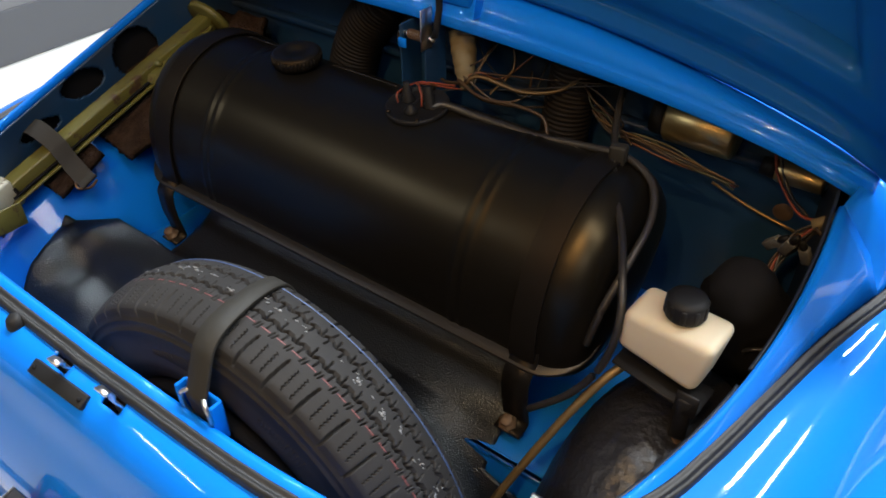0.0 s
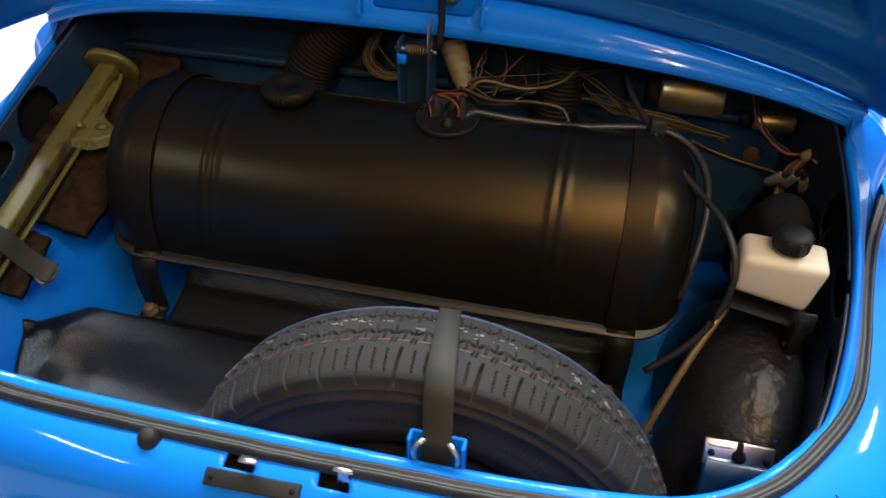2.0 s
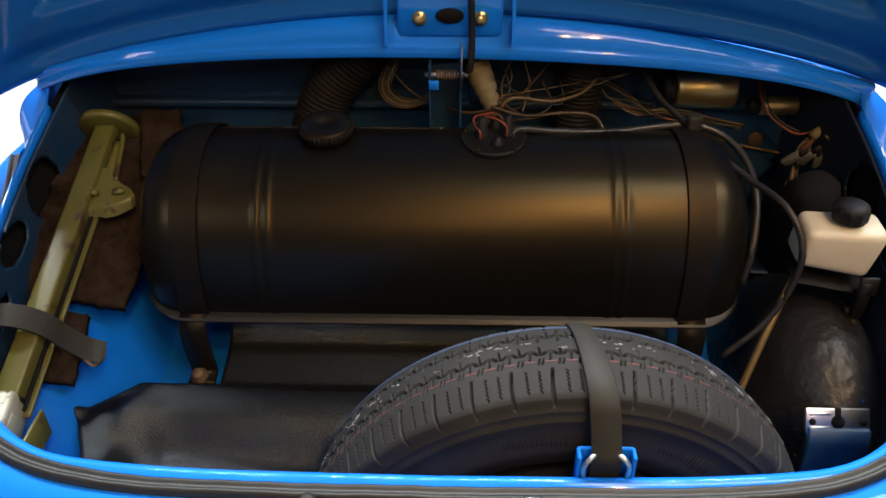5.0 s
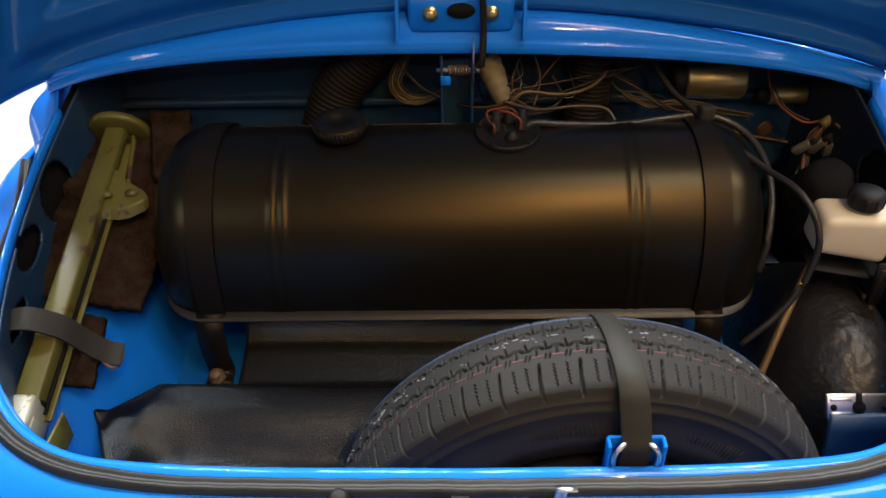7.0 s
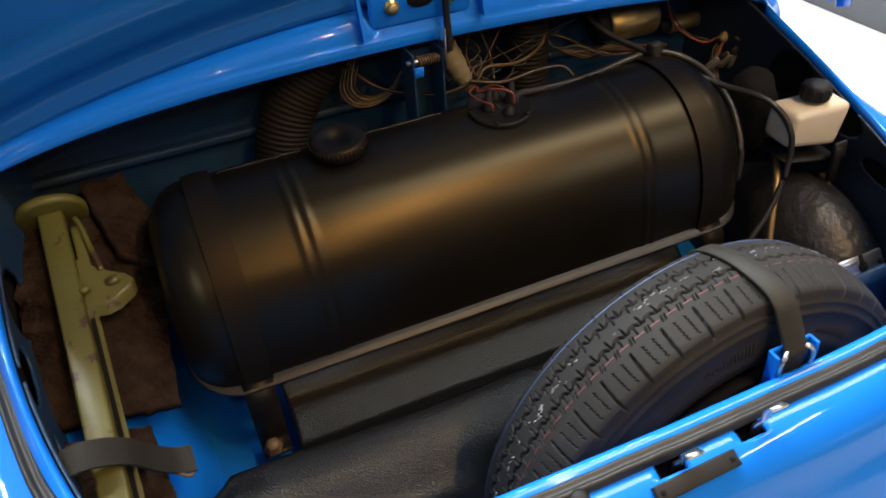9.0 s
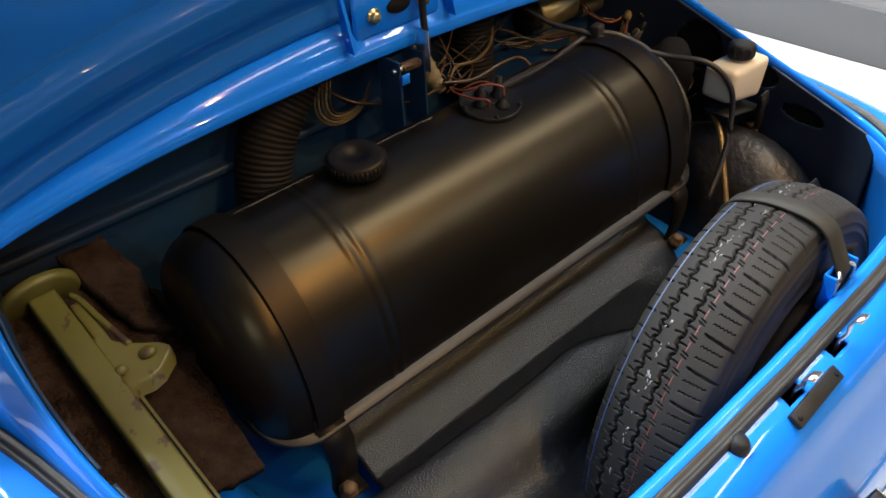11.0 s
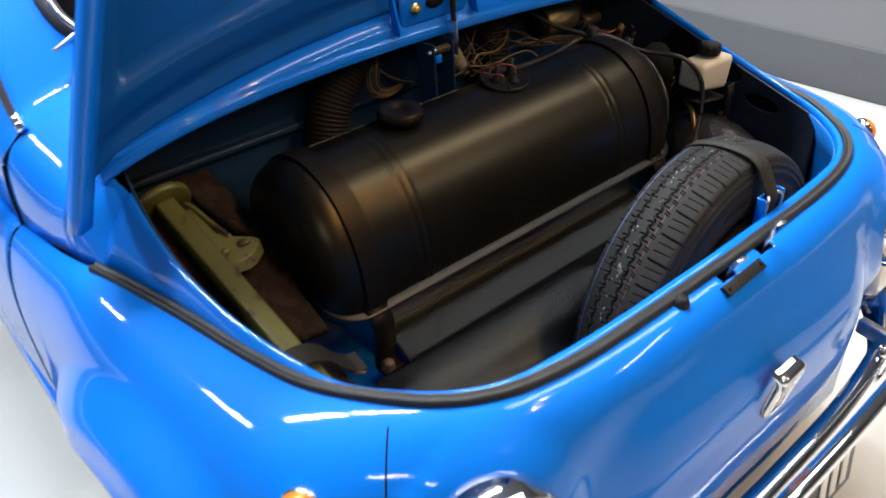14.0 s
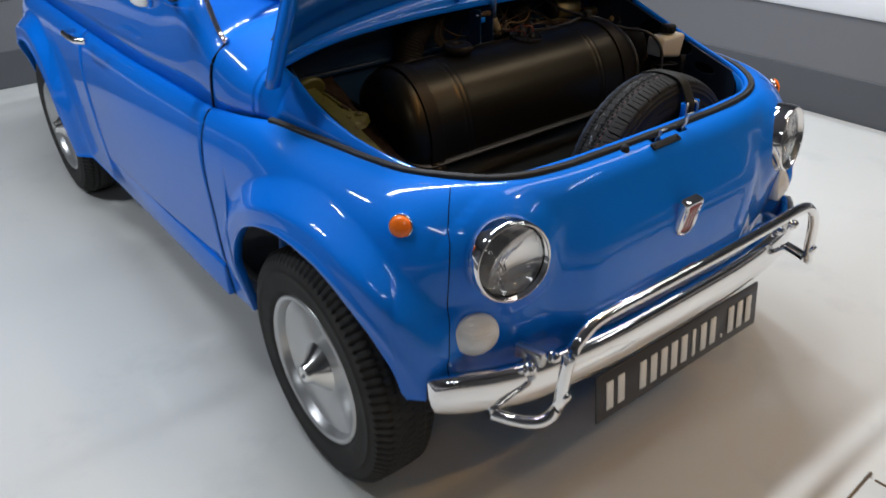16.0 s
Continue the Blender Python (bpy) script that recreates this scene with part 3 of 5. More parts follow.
for x0 in (-0.30, 0.12):
    blade = [cabin_at(0.428 + 0.02 * abs(k / 10 - 0.5), x=abs(x0 + 0.30 * (k / 10) - 0.12)) for k in range(11)]
    blade = [Vector((x0 + 0.30 * (k / 10) - 0.12, p.y, p.z)) + Vector((0, -0.012, 0.010)) for k, p in enumerate(blade)]
    wiper = part("wiper", tube([tuple(p) for p in blade], 0.0045, 20, 6), BLACKPLASTIC, car, "thin wiper with a black rubber blade")
    part("arm", tube([tuple(blade[5] + Vector((0, -0.004, 0.005))), tuple(blade[2] + Vector((-0.02, -0.012, 0.004))), tuple(blade[0] + Vector((-0.06, -0.035, -0.028)))], 0.0035, 16, 6), ALU, wiper)
# inside of the cabin
part("cabin_floor", box((1.1, 2.0, 0.04), pose(0, 1.4, 0.24), 0.01), DARK, car)
part("dashboard", box((0.94, 0.22, 0.12), pose(0, 0.52, 0.79), 0.04, 3), DARK, car)
for s in (1, -1):
    seat = part("seat", box((0.46, 0.46, 0.18), pose(0.27 * s, 1.05, 0.40), 0.05, 3), DARK, car)
    part("backrest", box((0.44, 0.14, 0.52), pose(0.27 * s, 1.33, 0.66, -14), 0.05, 3), DARK, seat)
part("underbody", box((1.0, 2.3, 0.03), pose(0, 1.15, 0.19), 0.008), DARK, car)

# cowl: the blue bar behind the opening, an upright lip below a rounded shoulder, cut flat for the hinge
def cowl_lip(x):
    q = abs(x) / 0.52
    return 0.205 - 0.03 * q**2 + 0.03 * q**6, 0.854 - 0.018 * q**2 - 0.036 * q**6 - 0.016 * x


def cowl_shoulder(x):
    q = abs(x) / 0.52
    return 0.226 - 0.016 * q**2 - 0.012 * q**6, 0.897 - 0.074 * q**2 + 0.003 * q**6 - 0.011 * x


rows = []
for i in range(181):
    q = i / 90 - 1
    x = 0.517 * math.copysign(1 - (1 - abs(q)) ** 1.1, q)
    (y, z), (yt, zt) = cowl_lip(x), cowl_shoulder(x)
    lip = 0.0135 - 0.004 * (x / 0.52) ** 2
    c, t = Vector((y + 0.003, z + lip + 0.0015)), Vector((yt + 0.006, zt + 0.003))
    full = sm(0.054, 0.062, abs(x))
    k = (c + t) / 2 + Vector((-0.5, 0.5)) * (0.003 + 0.016 * full)
    row = [(y + 0.030, z + 0.004), (y + 0.004, z + 0.0005), (y + 0.0008, z - 0.0004), (y, z + 0.001), (y + 0.0005, z + lip - 0.001), (y + 0.0012, z + lip)]
    row += [tuple(c * (1 - f) ** 2 + k * 2 * f * (1 - f) + t * f * f) for f in [n / 10 for n in range(11)]]
    row += [(yt + 0.012, zt + 0.0035), (yt + 0.03, zt - 0.004), (yt + 0.07, zt - 0.03)]
    rows.append([Vector((x, a, b)) for a, b in row])
thick(part("cowl", grid(rows), BLUE, car, "rounded glossy blue bar behind the luggage space"), 0.002)

# rubber seal round the opening
path = [Vector((-p.x, p.y, p.z)) for p in spline(SEAL, 110)][::-1] + spline(SEAL, 110)[1:]
rows = []
for i, p in enumerate(path):
    d = (path[min(i + 1, len(path) - 1)] - path[max(i - 1, 0)]).normalized()
    a = d.cross(Vector((0, 0, 1))).normalized()
    w = 1 + 0.06 * math.sin(i * 0.37) + 0.04 * math.sin(i * 1.3)
    rows.append([p + a * x + Vector((0, 0, z * w)) for x, z in ((-0.0072, -0.002), (-0.0070, 0.004), (-0.0058, 0.0068), (-0.0038, 0.0072), (-0.0022, 0.0054), (0.0, 0.0048), (0.0016, 0.0058), (0.0034, 0.0078), (0.0054, 0.0072), (0.0068, 0.0042), (0.0072, -0.002))])
bm = grid(rows)
part("rubber_seal", bm, SEALRUBBER, car, "worn black rubber seal round the opening")

# inner flange between the seal and the opening
def edge_at(y):
    """x and z of the upper edge of the opening beside the luggage space."""
    f = (y + 0.2) / 0.39
    return 0.4403 + 0.1685 * f - 0.1102 * f * f, 0.706 + 0.030 * f + 0.070 * f * f


def inner_edge(p):
    """From a place on the seal (x > 0) to the upper edge of the opening."""
    inward = Vector((-sm(0.25, 0.45, p.x), 1 - sm(0.36, 0.46, p.x), 0)).normalized()
    corner = sm(0.24, 0.36, p.x)
    e = p + inward * (0.014 - 0.004 * corner)
    e.z = p.z + 0.006 - 0.002 * corner
    if p.y > -0.2:
        x, z = edge_at(p.y)
        f = sm(-0.2, -0.12, p.y)
        e = Vector((e.x + (x - e.x) * f, p.y, e.z + (z - e.z) * f))
    return e


half = []
for p in spline(SEAL, 70):
    e = inner_edge(p)
    p0 = p + (e - p) * 0.15
    p0.z = p.z - 0.004
    dn = (e - p)
    dn.z = 0
    dn.normalize()
    half.append([p0, p.lerp(e, 0.45) + Vector((0, 0, 0.001)), p.lerp(e, 0.85), e, e + dn * 0.004 - Vector((0, 0, 0.002)), e + dn * 0.005 - Vector((0, 0, 0.008)), e + dn * 0.005 - Vector((0, 0, 0.014))])
thick(part("opening_flange", grid(mirrored(half)), BLUE, car, "blue lip round the luggage space"), 0.002)
for s in (1, -1):
    # the corner where the lip runs smoothly into the scuttle
    low = [half[-1][0].lerp(half[-1][3], n / 15) for n in range(16)]
    high = [cabin_point(0.216, n / 40) for n in range(16)]
    rows = [[signed(a.lerp(b, sm(0, 1, f) * 0.5 + f * 0.5), s) for a, b in zip(low, high)] for f in [n / 10 for n in range(11)]]
    thick(part("opening_corner", grid(rows), BLUE, car), 0.002)

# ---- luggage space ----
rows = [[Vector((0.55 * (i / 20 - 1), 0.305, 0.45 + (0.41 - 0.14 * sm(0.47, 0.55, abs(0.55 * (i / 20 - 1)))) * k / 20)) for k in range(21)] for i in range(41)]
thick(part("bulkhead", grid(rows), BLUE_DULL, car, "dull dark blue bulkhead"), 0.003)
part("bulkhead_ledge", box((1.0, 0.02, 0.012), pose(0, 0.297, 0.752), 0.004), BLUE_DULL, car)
for s in (1, -1):
    rows = []
    rim_line = spline(SEAL, 120)
    for i in range(137):
        y = -0.19 + 0.495 * i / 136
        ahead = [p for p in rim_line if p.y <= y and p.x > 0.40] or rim_line[-1:]
        behind = [p for p in rim_line if p.y > y and p.x > 0.40] or rim_line[-1:]
        p, q = ahead[-1], behind[0]
        sx = p.x if q.y - p.y < 1e-6 else p.x + (q.x - p.x) * (y - p.y) / (q.y - p.y)
        pz = p.z if q.y - p.y < 1e-6 else p.z + (q.z - p.z) * (y - p.y) / (q.y - p.y)
        ex, ez = edge_at(max(y, -0.2))
        top = ez - 0.010
        xo, xi = 0.460 + 0.042 * sm(-0.25, 0.2, y), (sx - 0.018 if y < -0.2 else ex - 0.006)
        row = []
        for k in range(81):
            z = 0.50 + (top - 0.50) * k / 80
            row.append(Vector((s * (min(xo, xi) + (xi - min(xo, xi)) * sm(0.60, top, z)), y, z)))
        rows.append(row)
    bm = grid(rows)
    gone = [f for f in bm.faces if any(((f.calc_center_median().y - cy) / ry) ** 2 + ((f.calc_center_median().z - cz) / rz) ** 2 < 1 for cy, cz, ry, rz in ((0.112, 0.722, 0.040, 0.038), (0.012, 0.710, 0.038, 0.020), (-0.075, 0.678, 0.035, 0.012)))]
    bmesh.ops.delete(bm, geom=gone, context="FACES")
    thick(part("inner_side", bm, WING_DARK if s > 0 else BLUE_DULL, car, "dark inside of the wing" if s > 0 else "dull navy inside of the wing"), 0.003)
    # Added dark sheet close behind the holes for the shade inside the wing.
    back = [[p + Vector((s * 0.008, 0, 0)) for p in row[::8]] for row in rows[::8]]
    part("wing_shade_sheet", grid(back), DARK, car)
    # wheel house
    rows = []
    for i in range(37):
        a = math.radians(-25 + 230 * i / 36)
        row = []
        for k in range(22):
            q = k / 21
            x = 0.325 + (0.235 if s < 0 else 0.214) * q
            r = 0.385 * math.sqrt(max(0.0, 1 - ((0.49 - min(x, 0.49)) / 0.165) ** 2)) ** 0.9 if s < 0 else 0.394 * max(0.0, 1 - ((x - 0.430) / (0.106 if x < 0.430 else 0.112)) ** 2) ** 0.30
            r *= 1 + (0.012 * math.sin(5 * a + 3 * q) if s > 0 else 0)
            row.append(Vector((s * x, (-0.01 - r * math.cos(a)) if s < 0 else (0.004 - 0.62 * r * math.cos(a)), AXLE_Z + r * math.sin(a))))
        rows.append(row)
    bm = grid(rows)
    gone = [f for f in bm.faces if f.calc_center_median().y < -0.262 or f.calc_center_median().z < 0.3 or (abs(f.calc_center_median().x) > 0.50 and abs(f.calc_center_median().y) > 0.19)]
    bmesh.ops.delete(bm, geom=gone, context="FACES")
    thick(part("wheel_house", bm, BITUMEN if s > 0 else BLUE, car, "wheel house coated in lumpy black bitumen" if s > 0 else ""), 0.004)
part("luggage_floor", box((0.9, 0.36, 0.01), pose(0, 0.13, 0.505), 0.003), BLUE_IN, car)
part("floor_step", box((0.25, 0.16, 0.012), pose(-0.285, -0.115, 0.507), 0.003), BLUE_IN, car)
part("spare_well", merge(box((0.58, 0.29, 0.01), pose(0.115, -0.192, 0.2825), 0.003), box((0.58, 0.01, 0.12), pose(0.115, -0.334, 0.295), 0.003)), BLUE_IN, car)
part("well_back", box((0.62, 0.01, 0.28), pose(0.10, -0.045, 0.37, 0), 0.003), BLUE_IN, car)
rows = []
for p in [p for p in spline(SEAL, 90) if p.y < -0.17]:
    e = inner_edge(p)
    dn = Vector((e.x - p.x, e.y - p.y, 0)).normalized()
    rows.append([e + dn * (0.005 - 0.038 * (k / 8) ** 0.5) - Vector((0, 0, 0.010 + 0.33 * k / 8)) for k in range(9)])
rows = mirrored(rows)
thick(part("front_inner_panel", grid(rows), BLUE_IN, car), 0.003)

# ---- hood, standing open ----
def hood_point(u, v, depth=0.0):
    """u -1..1 across, v 0..1 from the hinge upward; depth toward the rear of the car."""
    a = abs(u)
    wide = 0.578 - 0.195 * v
    x = u * wide
    z0 = 0.897 - 0.090 * a**2
    y = 0.226 - 0.018 * a**2 - 0.080 * a**14 - 0.035 * v - 0.03 * v * v
    return Vector((x, y + depth, z0 + 0.585 * v))


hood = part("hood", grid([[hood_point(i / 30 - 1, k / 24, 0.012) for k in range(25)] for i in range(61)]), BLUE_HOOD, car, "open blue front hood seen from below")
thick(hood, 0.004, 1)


def frame_lift(d):
    """How far the pressed frame stands off the hood's skin, by the distance from its edge."""
    for d0, d1, l0, l1 in ((0, 0.008, 0.0, 0.010), (0.008, 0.034, 0.010, 0.005), (0.034, 0.056, 0.005, 0.017), (0.056, 0.080, 0.017, 0.021), (0.080, 0.094, 0.021, 0.014), (0.094, 0.102, 0.014, -0.006)):
        if d <= d1:
            f = (d - d0) / (d1 - d0)
            return l0 + (l1 - l0) * f * f * (3 - 2 * f)
    return None


NU, NV = 150, 70
bm = bmesh.new()
vt = {}
for i in range(NU + 1):
    u = i / NU * 2 - 1
    for k in range(NV + 1):
        v = (k / NV) ** 1.3
        side = (1 - abs(u)) * (0.578 - 0.195 * v)
        d = min(v * 0.585, side * 1.25, (1 - v) * 0.585 * 1.5)
        lift = frame_lift(d)
        if lift is not None:
            vt[i, k] = bm.verts.new(hood_point(u, v) + Vector((0, -lift + 0.010, 0)))
for (i, k), v0 in vt.items():
    q = [(i, k), (i + 1, k), (i + 1, k + 1), (i, k + 1)]
    if all(c in vt for c in q):
        bm.faces.new([vt[c] for c in q])
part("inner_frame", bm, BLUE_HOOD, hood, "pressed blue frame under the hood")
for s in (1, -1):
    rows = []
    for k in range(31):
        v = k / 30
        c = hood_point(s, v)
        rows.append([c + Vector((-s * 0.010, 0.016, 0)), c + Vector((s * 0.003, 0.014, 0)), c + Vector((s * 0.007, 0.002, 0)), c + Vector((s * 0.005, -0.010, 0)), c + Vector((-s * 0.004, -0.014, 0)), c + Vector((-s * 0.018, -0.006, 0))])
    thick(part("side_flange", grid(rows), BLUE, hood), 0.002)
plate_h = part("hinge_plate", box((0.125, 0.006, 0.06), pose(0, 0.212, 0.908, 4), 0.004), BLUE, hood)
for x in (-0.036, 0.036):
    part("bolt", lathe([(0.0, 0.006), (0.005, 0.006), (0.0062, 0.004), (0.0062, 0.0), (0.009, 0.0), (0.009, -0.002)], 12, pose(x, 0.207, 0.902, 90)), BRASS, plate_h)
part("slot", lathe([(0.0, 0.001), (0.016, 0.001), (0.017, -0.001)], 20, pose(0, 0.2075, 0.905, 90) @ Matrix.Diagonal((1, 0.55, 1, 1))), DARK, plate_h)
for x in (-0.075, 0.075):
    rows = [[Vector((x + dx, 0.214 - dy, 0.874 + dz)) for dx, dy in ((-0.002, 0.0), (-0.002, 0.02 - 0.25 * dz), (0.002, 0.02 - 0.25 * dz), (0.002, 0.0))] for dz in (0.0, 0.03, 0.065)]
    part("gusset", grid(rows), BLUE, hood, smooth=False)

# ---- wheels ----
def road_tread(radius, width, bead, seg=560, pitch=70):
    """Tyre with a ribbed, slotted tread as one mesh."""
    hw = width / 2
    side = [(bead, 0.80), (bead + 0.008, 0.93), (bead + 0.016, 0.985), (bead + 0.018, 1.0), (bead + 0.022, 1.0), (bead + 0.024, 1.0), (bead + 0.040, 1.03), (bead + 0.055, 1.025), (bead + 0.056, 1.04), (bead + 0.059, 1.035), (bead + 0.060, 1.01), (bead + 0.070, 0.985), (bead + 0.080, 0.955)]
    ws = [k / 15 - 1 for k in range(31)]
    verts, faces = [], []
    for i in range(seg):
        a = 2 * math.pi * i / seg
        ph = (i * pitch / seg) % 1.0
        ring = [(r, -w) for r, w in side]
        for w in ws:
            cut = 0.0
            if min(abs(abs(w) - 0.22), abs(abs(w) - 0.55)) < 0.05:
                cut = 0.006
            elif abs(w) > 0.55 and abs(ph - 0.5) < 0.16:
                cut = 0.006
            elif abs(w) < 0.5 and abs(((ph + w) % 1.0) - 0.5) < 0.10:
                cut = 0.003
            ring.append((radius - 0.003 * w * w - 0.014 * sm(0.7, 1.0, abs(w)) - cut, w * 0.94))
        ring += [(r, w) for r, w in side[::-1]]
        verts += [(r * math.cos(a), r * math.sin(a), w * hw) for r, w in ring]
    m = len(ring)
    for i in range(seg):
        n = (i + 1) % seg
        faces += [(i * m + k, i * m + k + 1, n * m + k + 1, n * m + k) for k in range(m - 1)]
    me = bpy.data.meshes.new("wheel")
    me.from_pydata(verts, [], faces)
    me.shade_smooth()
    me.materials.append(ROADRUBBER)
    return me


TREAD = road_tread(0.258, 0.138, 0.158, 720, 90)


def road_wheel(x, y, side):
    wh = new("wheel", TREAD)
    wh.parent = car
    wh["label"] = "black tyre on a silver steel rim with conical chrome cap"
    rim = lathe([(0.16, 0.045), (0.166, 0.062), (0.158, 0.068), (0.152, 0.060), (0.146, 0.040), (0.143, 0.026), (0.132, 0.016), (0.122, 0.012), (0.117, -0.004), (0.106, -0.006), (0.100, 0.006), (0.085, 0.010), (0.0, 0.010)], 56)
    part("rim", rim, SILVER, wh)
    cap = lathe([(0.096, 0.004), (0.099, 0.020), (0.097, 0.027), (0.092, 0.030), (0.086, 0.028), (0.080, 0.024), (0.074, 0.026), (0.068, 0.033), (0.022, 0.074), (0.020, 0.083), (0.016, 0.0865), (0.009, 0.086), (0.007, 0.081), (0.0, 0.080)], 56)
    part("hub_cap", cap, CAPCHROME, wh, "bright conical hub cap")
    part("valve", tube([(0.125, 0.045, 0.012), (0.123, 0.044, 0.034), (0.120, 0.043, 0.044)], 0.004, 8, 8), BLACKPLASTIC, wh)
    wh.matrix_basis = Matrix.LocRotScale((x, y, 0.256), Euler((0, side * math.pi / 2, 0)), None)
    return wh


for x, y in ((0.565, 0.0), (-0.565, 0.0), (0.58, 1.84), (-0.58, 1.84)):
    road_wheel(x, y, 1 if x > 0 else -1)
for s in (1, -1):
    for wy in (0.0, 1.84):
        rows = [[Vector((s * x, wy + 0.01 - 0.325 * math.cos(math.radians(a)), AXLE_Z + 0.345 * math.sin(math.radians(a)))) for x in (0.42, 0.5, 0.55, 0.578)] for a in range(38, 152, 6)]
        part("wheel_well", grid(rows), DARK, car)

# ---- lamps ----
for s in (1, -1):
    m = along_axis((s * 0.20, -1, 0.10), (s * 0.408, -0.330, 0.592))
    hl = part("headlight", lathe([(0.066, -0.05), (0.0735, -0.012), (0.0755, -0.008), (0.0755, 0.008), (0.0735, 0.024), (0.0712, 0.031), (0.0685, 0.034), (0.0665, 0.032), (0.0660, 0.020)], 72, m), CHROME, car, "round headlight with a deep chrome ring")
    part("reflector", lathe([(0.0660, 0.019), (0.052, -0.008), (0.030, -0.026), (0.012, -0.034), (0.0, -0.034)], 40, m), REFLECTOR, hl)
    bm = bmesh.new()
    part("bulb", lathe([(0.0, 0.0), (0.006, -0.002), (0.008, -0.010), (0.006, -0.030)], 16, m), BRASS, hl)
    rings = []
    for k in range(31):
        r = 0.0660 * k / 30
        rings.append([(r * math.cos(a), r * math.sin(a), 0.021 + 0.013 * (1 - (r / 0.0660) ** 2) + 0.0006 * abs(math.sin(r * math.cos(a) * 480))) for a in [2 * math.pi * q / 120 for q in range(120)]])
    lensb = grid(rings, close_v=True)
    bmesh.ops.remove_doubles(lensb, verts=lensb.verts, dist=1e-5)
    lensb.transform(m)
    ln = part("lens", lensb, CLEAR, hl, "ribbed clear glass")
    thick(ln, 0.003)
    ln.visible_shadow = False
    m = along_axis((s * 0.42, -1, 0.10), (s * 0.468, on_body(0.468, -0.33, 0.458).y - 0.006, 0.458))
    sl = part("side_lamp", lathe([(0.040, -0.02), (0.0415, 0.0), (0.0405, 0.004), (0.037, 0.006)], 36, m), WHITELENS, car, "round white ribbed front lamp")
    rings = [[(r * math.cos(a), r * math.sin(a), 0.004 + 0.016 * (1 - (r / 0.038) ** 2) + 0.0010 * math.sin(r * math.sin(a) * 1100)) for a in [2 * math.pi * q / 72 for q in range(72)]] for r in [0.038 * k / 20 for k in range(21)]]
    lensb = grid(rings, close_v=True)
    bmesh.ops.remove_doubles(lensb, verts=lensb.verts, dist=1e-5)
    lensb.transform(m)
    part("lens", lensb, WHITELENS, sl, "ribbed frosted lens")
    q = on_body(0.530, -0.217, 0.643)
    m = along_axis((s * 1, -0.75, 0.42), (s * q.x, q.y, q.z))
    am = part("amber_lamp", lathe([(0.0185, -0.01), (0.0185, 0.004), (0.0172, 0.0085), (0.013, 0.0118), (0.007, 0.0132), (0.0, 0.0136)], 32, m), AMBERBACK, car, "small round amber side repeater")
    part("bezel", lathe([(0.0215, -0.01), (0.0215, 0.001), (0.0205, 0.0035), (0.0190, 0.0040), (0.0184, 0.0030)], 32, m), CHROME, am, "thin chrome ring")

# ---- bumper ----
BUMP = [(0.0, -0.416, 0.357), (0.2, -0.413, 0.357), (0.36, -0.396, 0.357), (0.45, -0.370, 0.357), (0.52, -0.333, 0.357), (0.560, -0.303, 0.357)]
half = []
for i, p in enumerate(spline(BUMP, 40)):
    q = spline(BUMP, 40)
    t = (q[min(i + 1, 40)] - q[max(i - 1, 0)]).normalized()
    o = Vector((-t.y, t.x, 0)) * -1
    o = o if o.y < 0 or o.x > 0 else -o
    e = max(0.0, 1 - max(0.0, (i - 35) / 5) ** 2) ** 0.5 * 0.28 + 0.72
    half.append([p + o * (dx if i < 40 else dx - 0.012) + Vector((0, 0, dz * e)) for dx, dz in ((-0.014, 0.038), (-0.002, 0.043), (0.008, 0.042), (0.014, 0.034), (0.018, 0.020), (0.020, 0.0), (0.018, -0.020), (0.014, -0.034), (0.008, -0.042), (-0.002, -0.043), (-0.014, -0.038))])
    if i == 40:
        half.append([p + o * -0.014 + t * 0.004 + Vector((0, 0, dz * 0.3)) for dz in (0.076, 0.086, 0.084, 0.068, 0.040, 0.0, -0.040, -0.068, -0.084, -0.086, -0.076)])
bumper = part("bumper", grid(mirrored(half)), CHROME, car, "polished chrome front bumper blade")
thick(bumper, 0.004, -1)
for s in (1, -1):
    br = part("bumper_bracket", box((0.016, 0.06, 0.026), pose(s * 0.385, -0.378, 0.404, 0, 0, -10 * s), 0.003), ZINC, bumper)
    for dx, dz in ((-0.03, 0.0), (0.03, -0.004)):
        part("bolt", lathe([(0.0, 0.012), (0.008, 0.012), (0.010, 0.009), (0.010, 0.0), (0.014, 0.0), (0.014, -0.002)], 6, pose(s * 0.385 + dx, -0.405, 0.402 + dz, 60)), CHROME, br)
    part("loop_bolt", lathe([(0.0, 0.010), (0.007, 0.010), (0.009, 0.007), (0.009, 0.0)], 12, pose(s * 0.392, -0.470, 0.372, 90)), CHROME, bumper)
loop = [(0.470, -0.372, 0.310), (0.450, -0.420, 0.315), (0.424, -0.452, 0.322), (0.400, -0.463, 0.348), (0.391, -0.464, 0.395), (0.380, -0.465, 0.448), (0.350, -0.466, 0.482), (0.305, -0.467, 0.498), (0.15, -0.472, 0.502)]
ov = tube([(-x, y, z) for x, y, z in loop] + [(0, -0.474, 0.503)] + loop[::-1], 0.0115, 140, 12)
part("over_rider", ov, CHROME, bumper, "bent chrome tube above the bumper")
plate = part("plate", box((0.53, 0.006, 0.108), pose(0.008, -0.430, 0.258, -6), 0.002, 1), PLATE, car, "dark grey plate with pale bars")

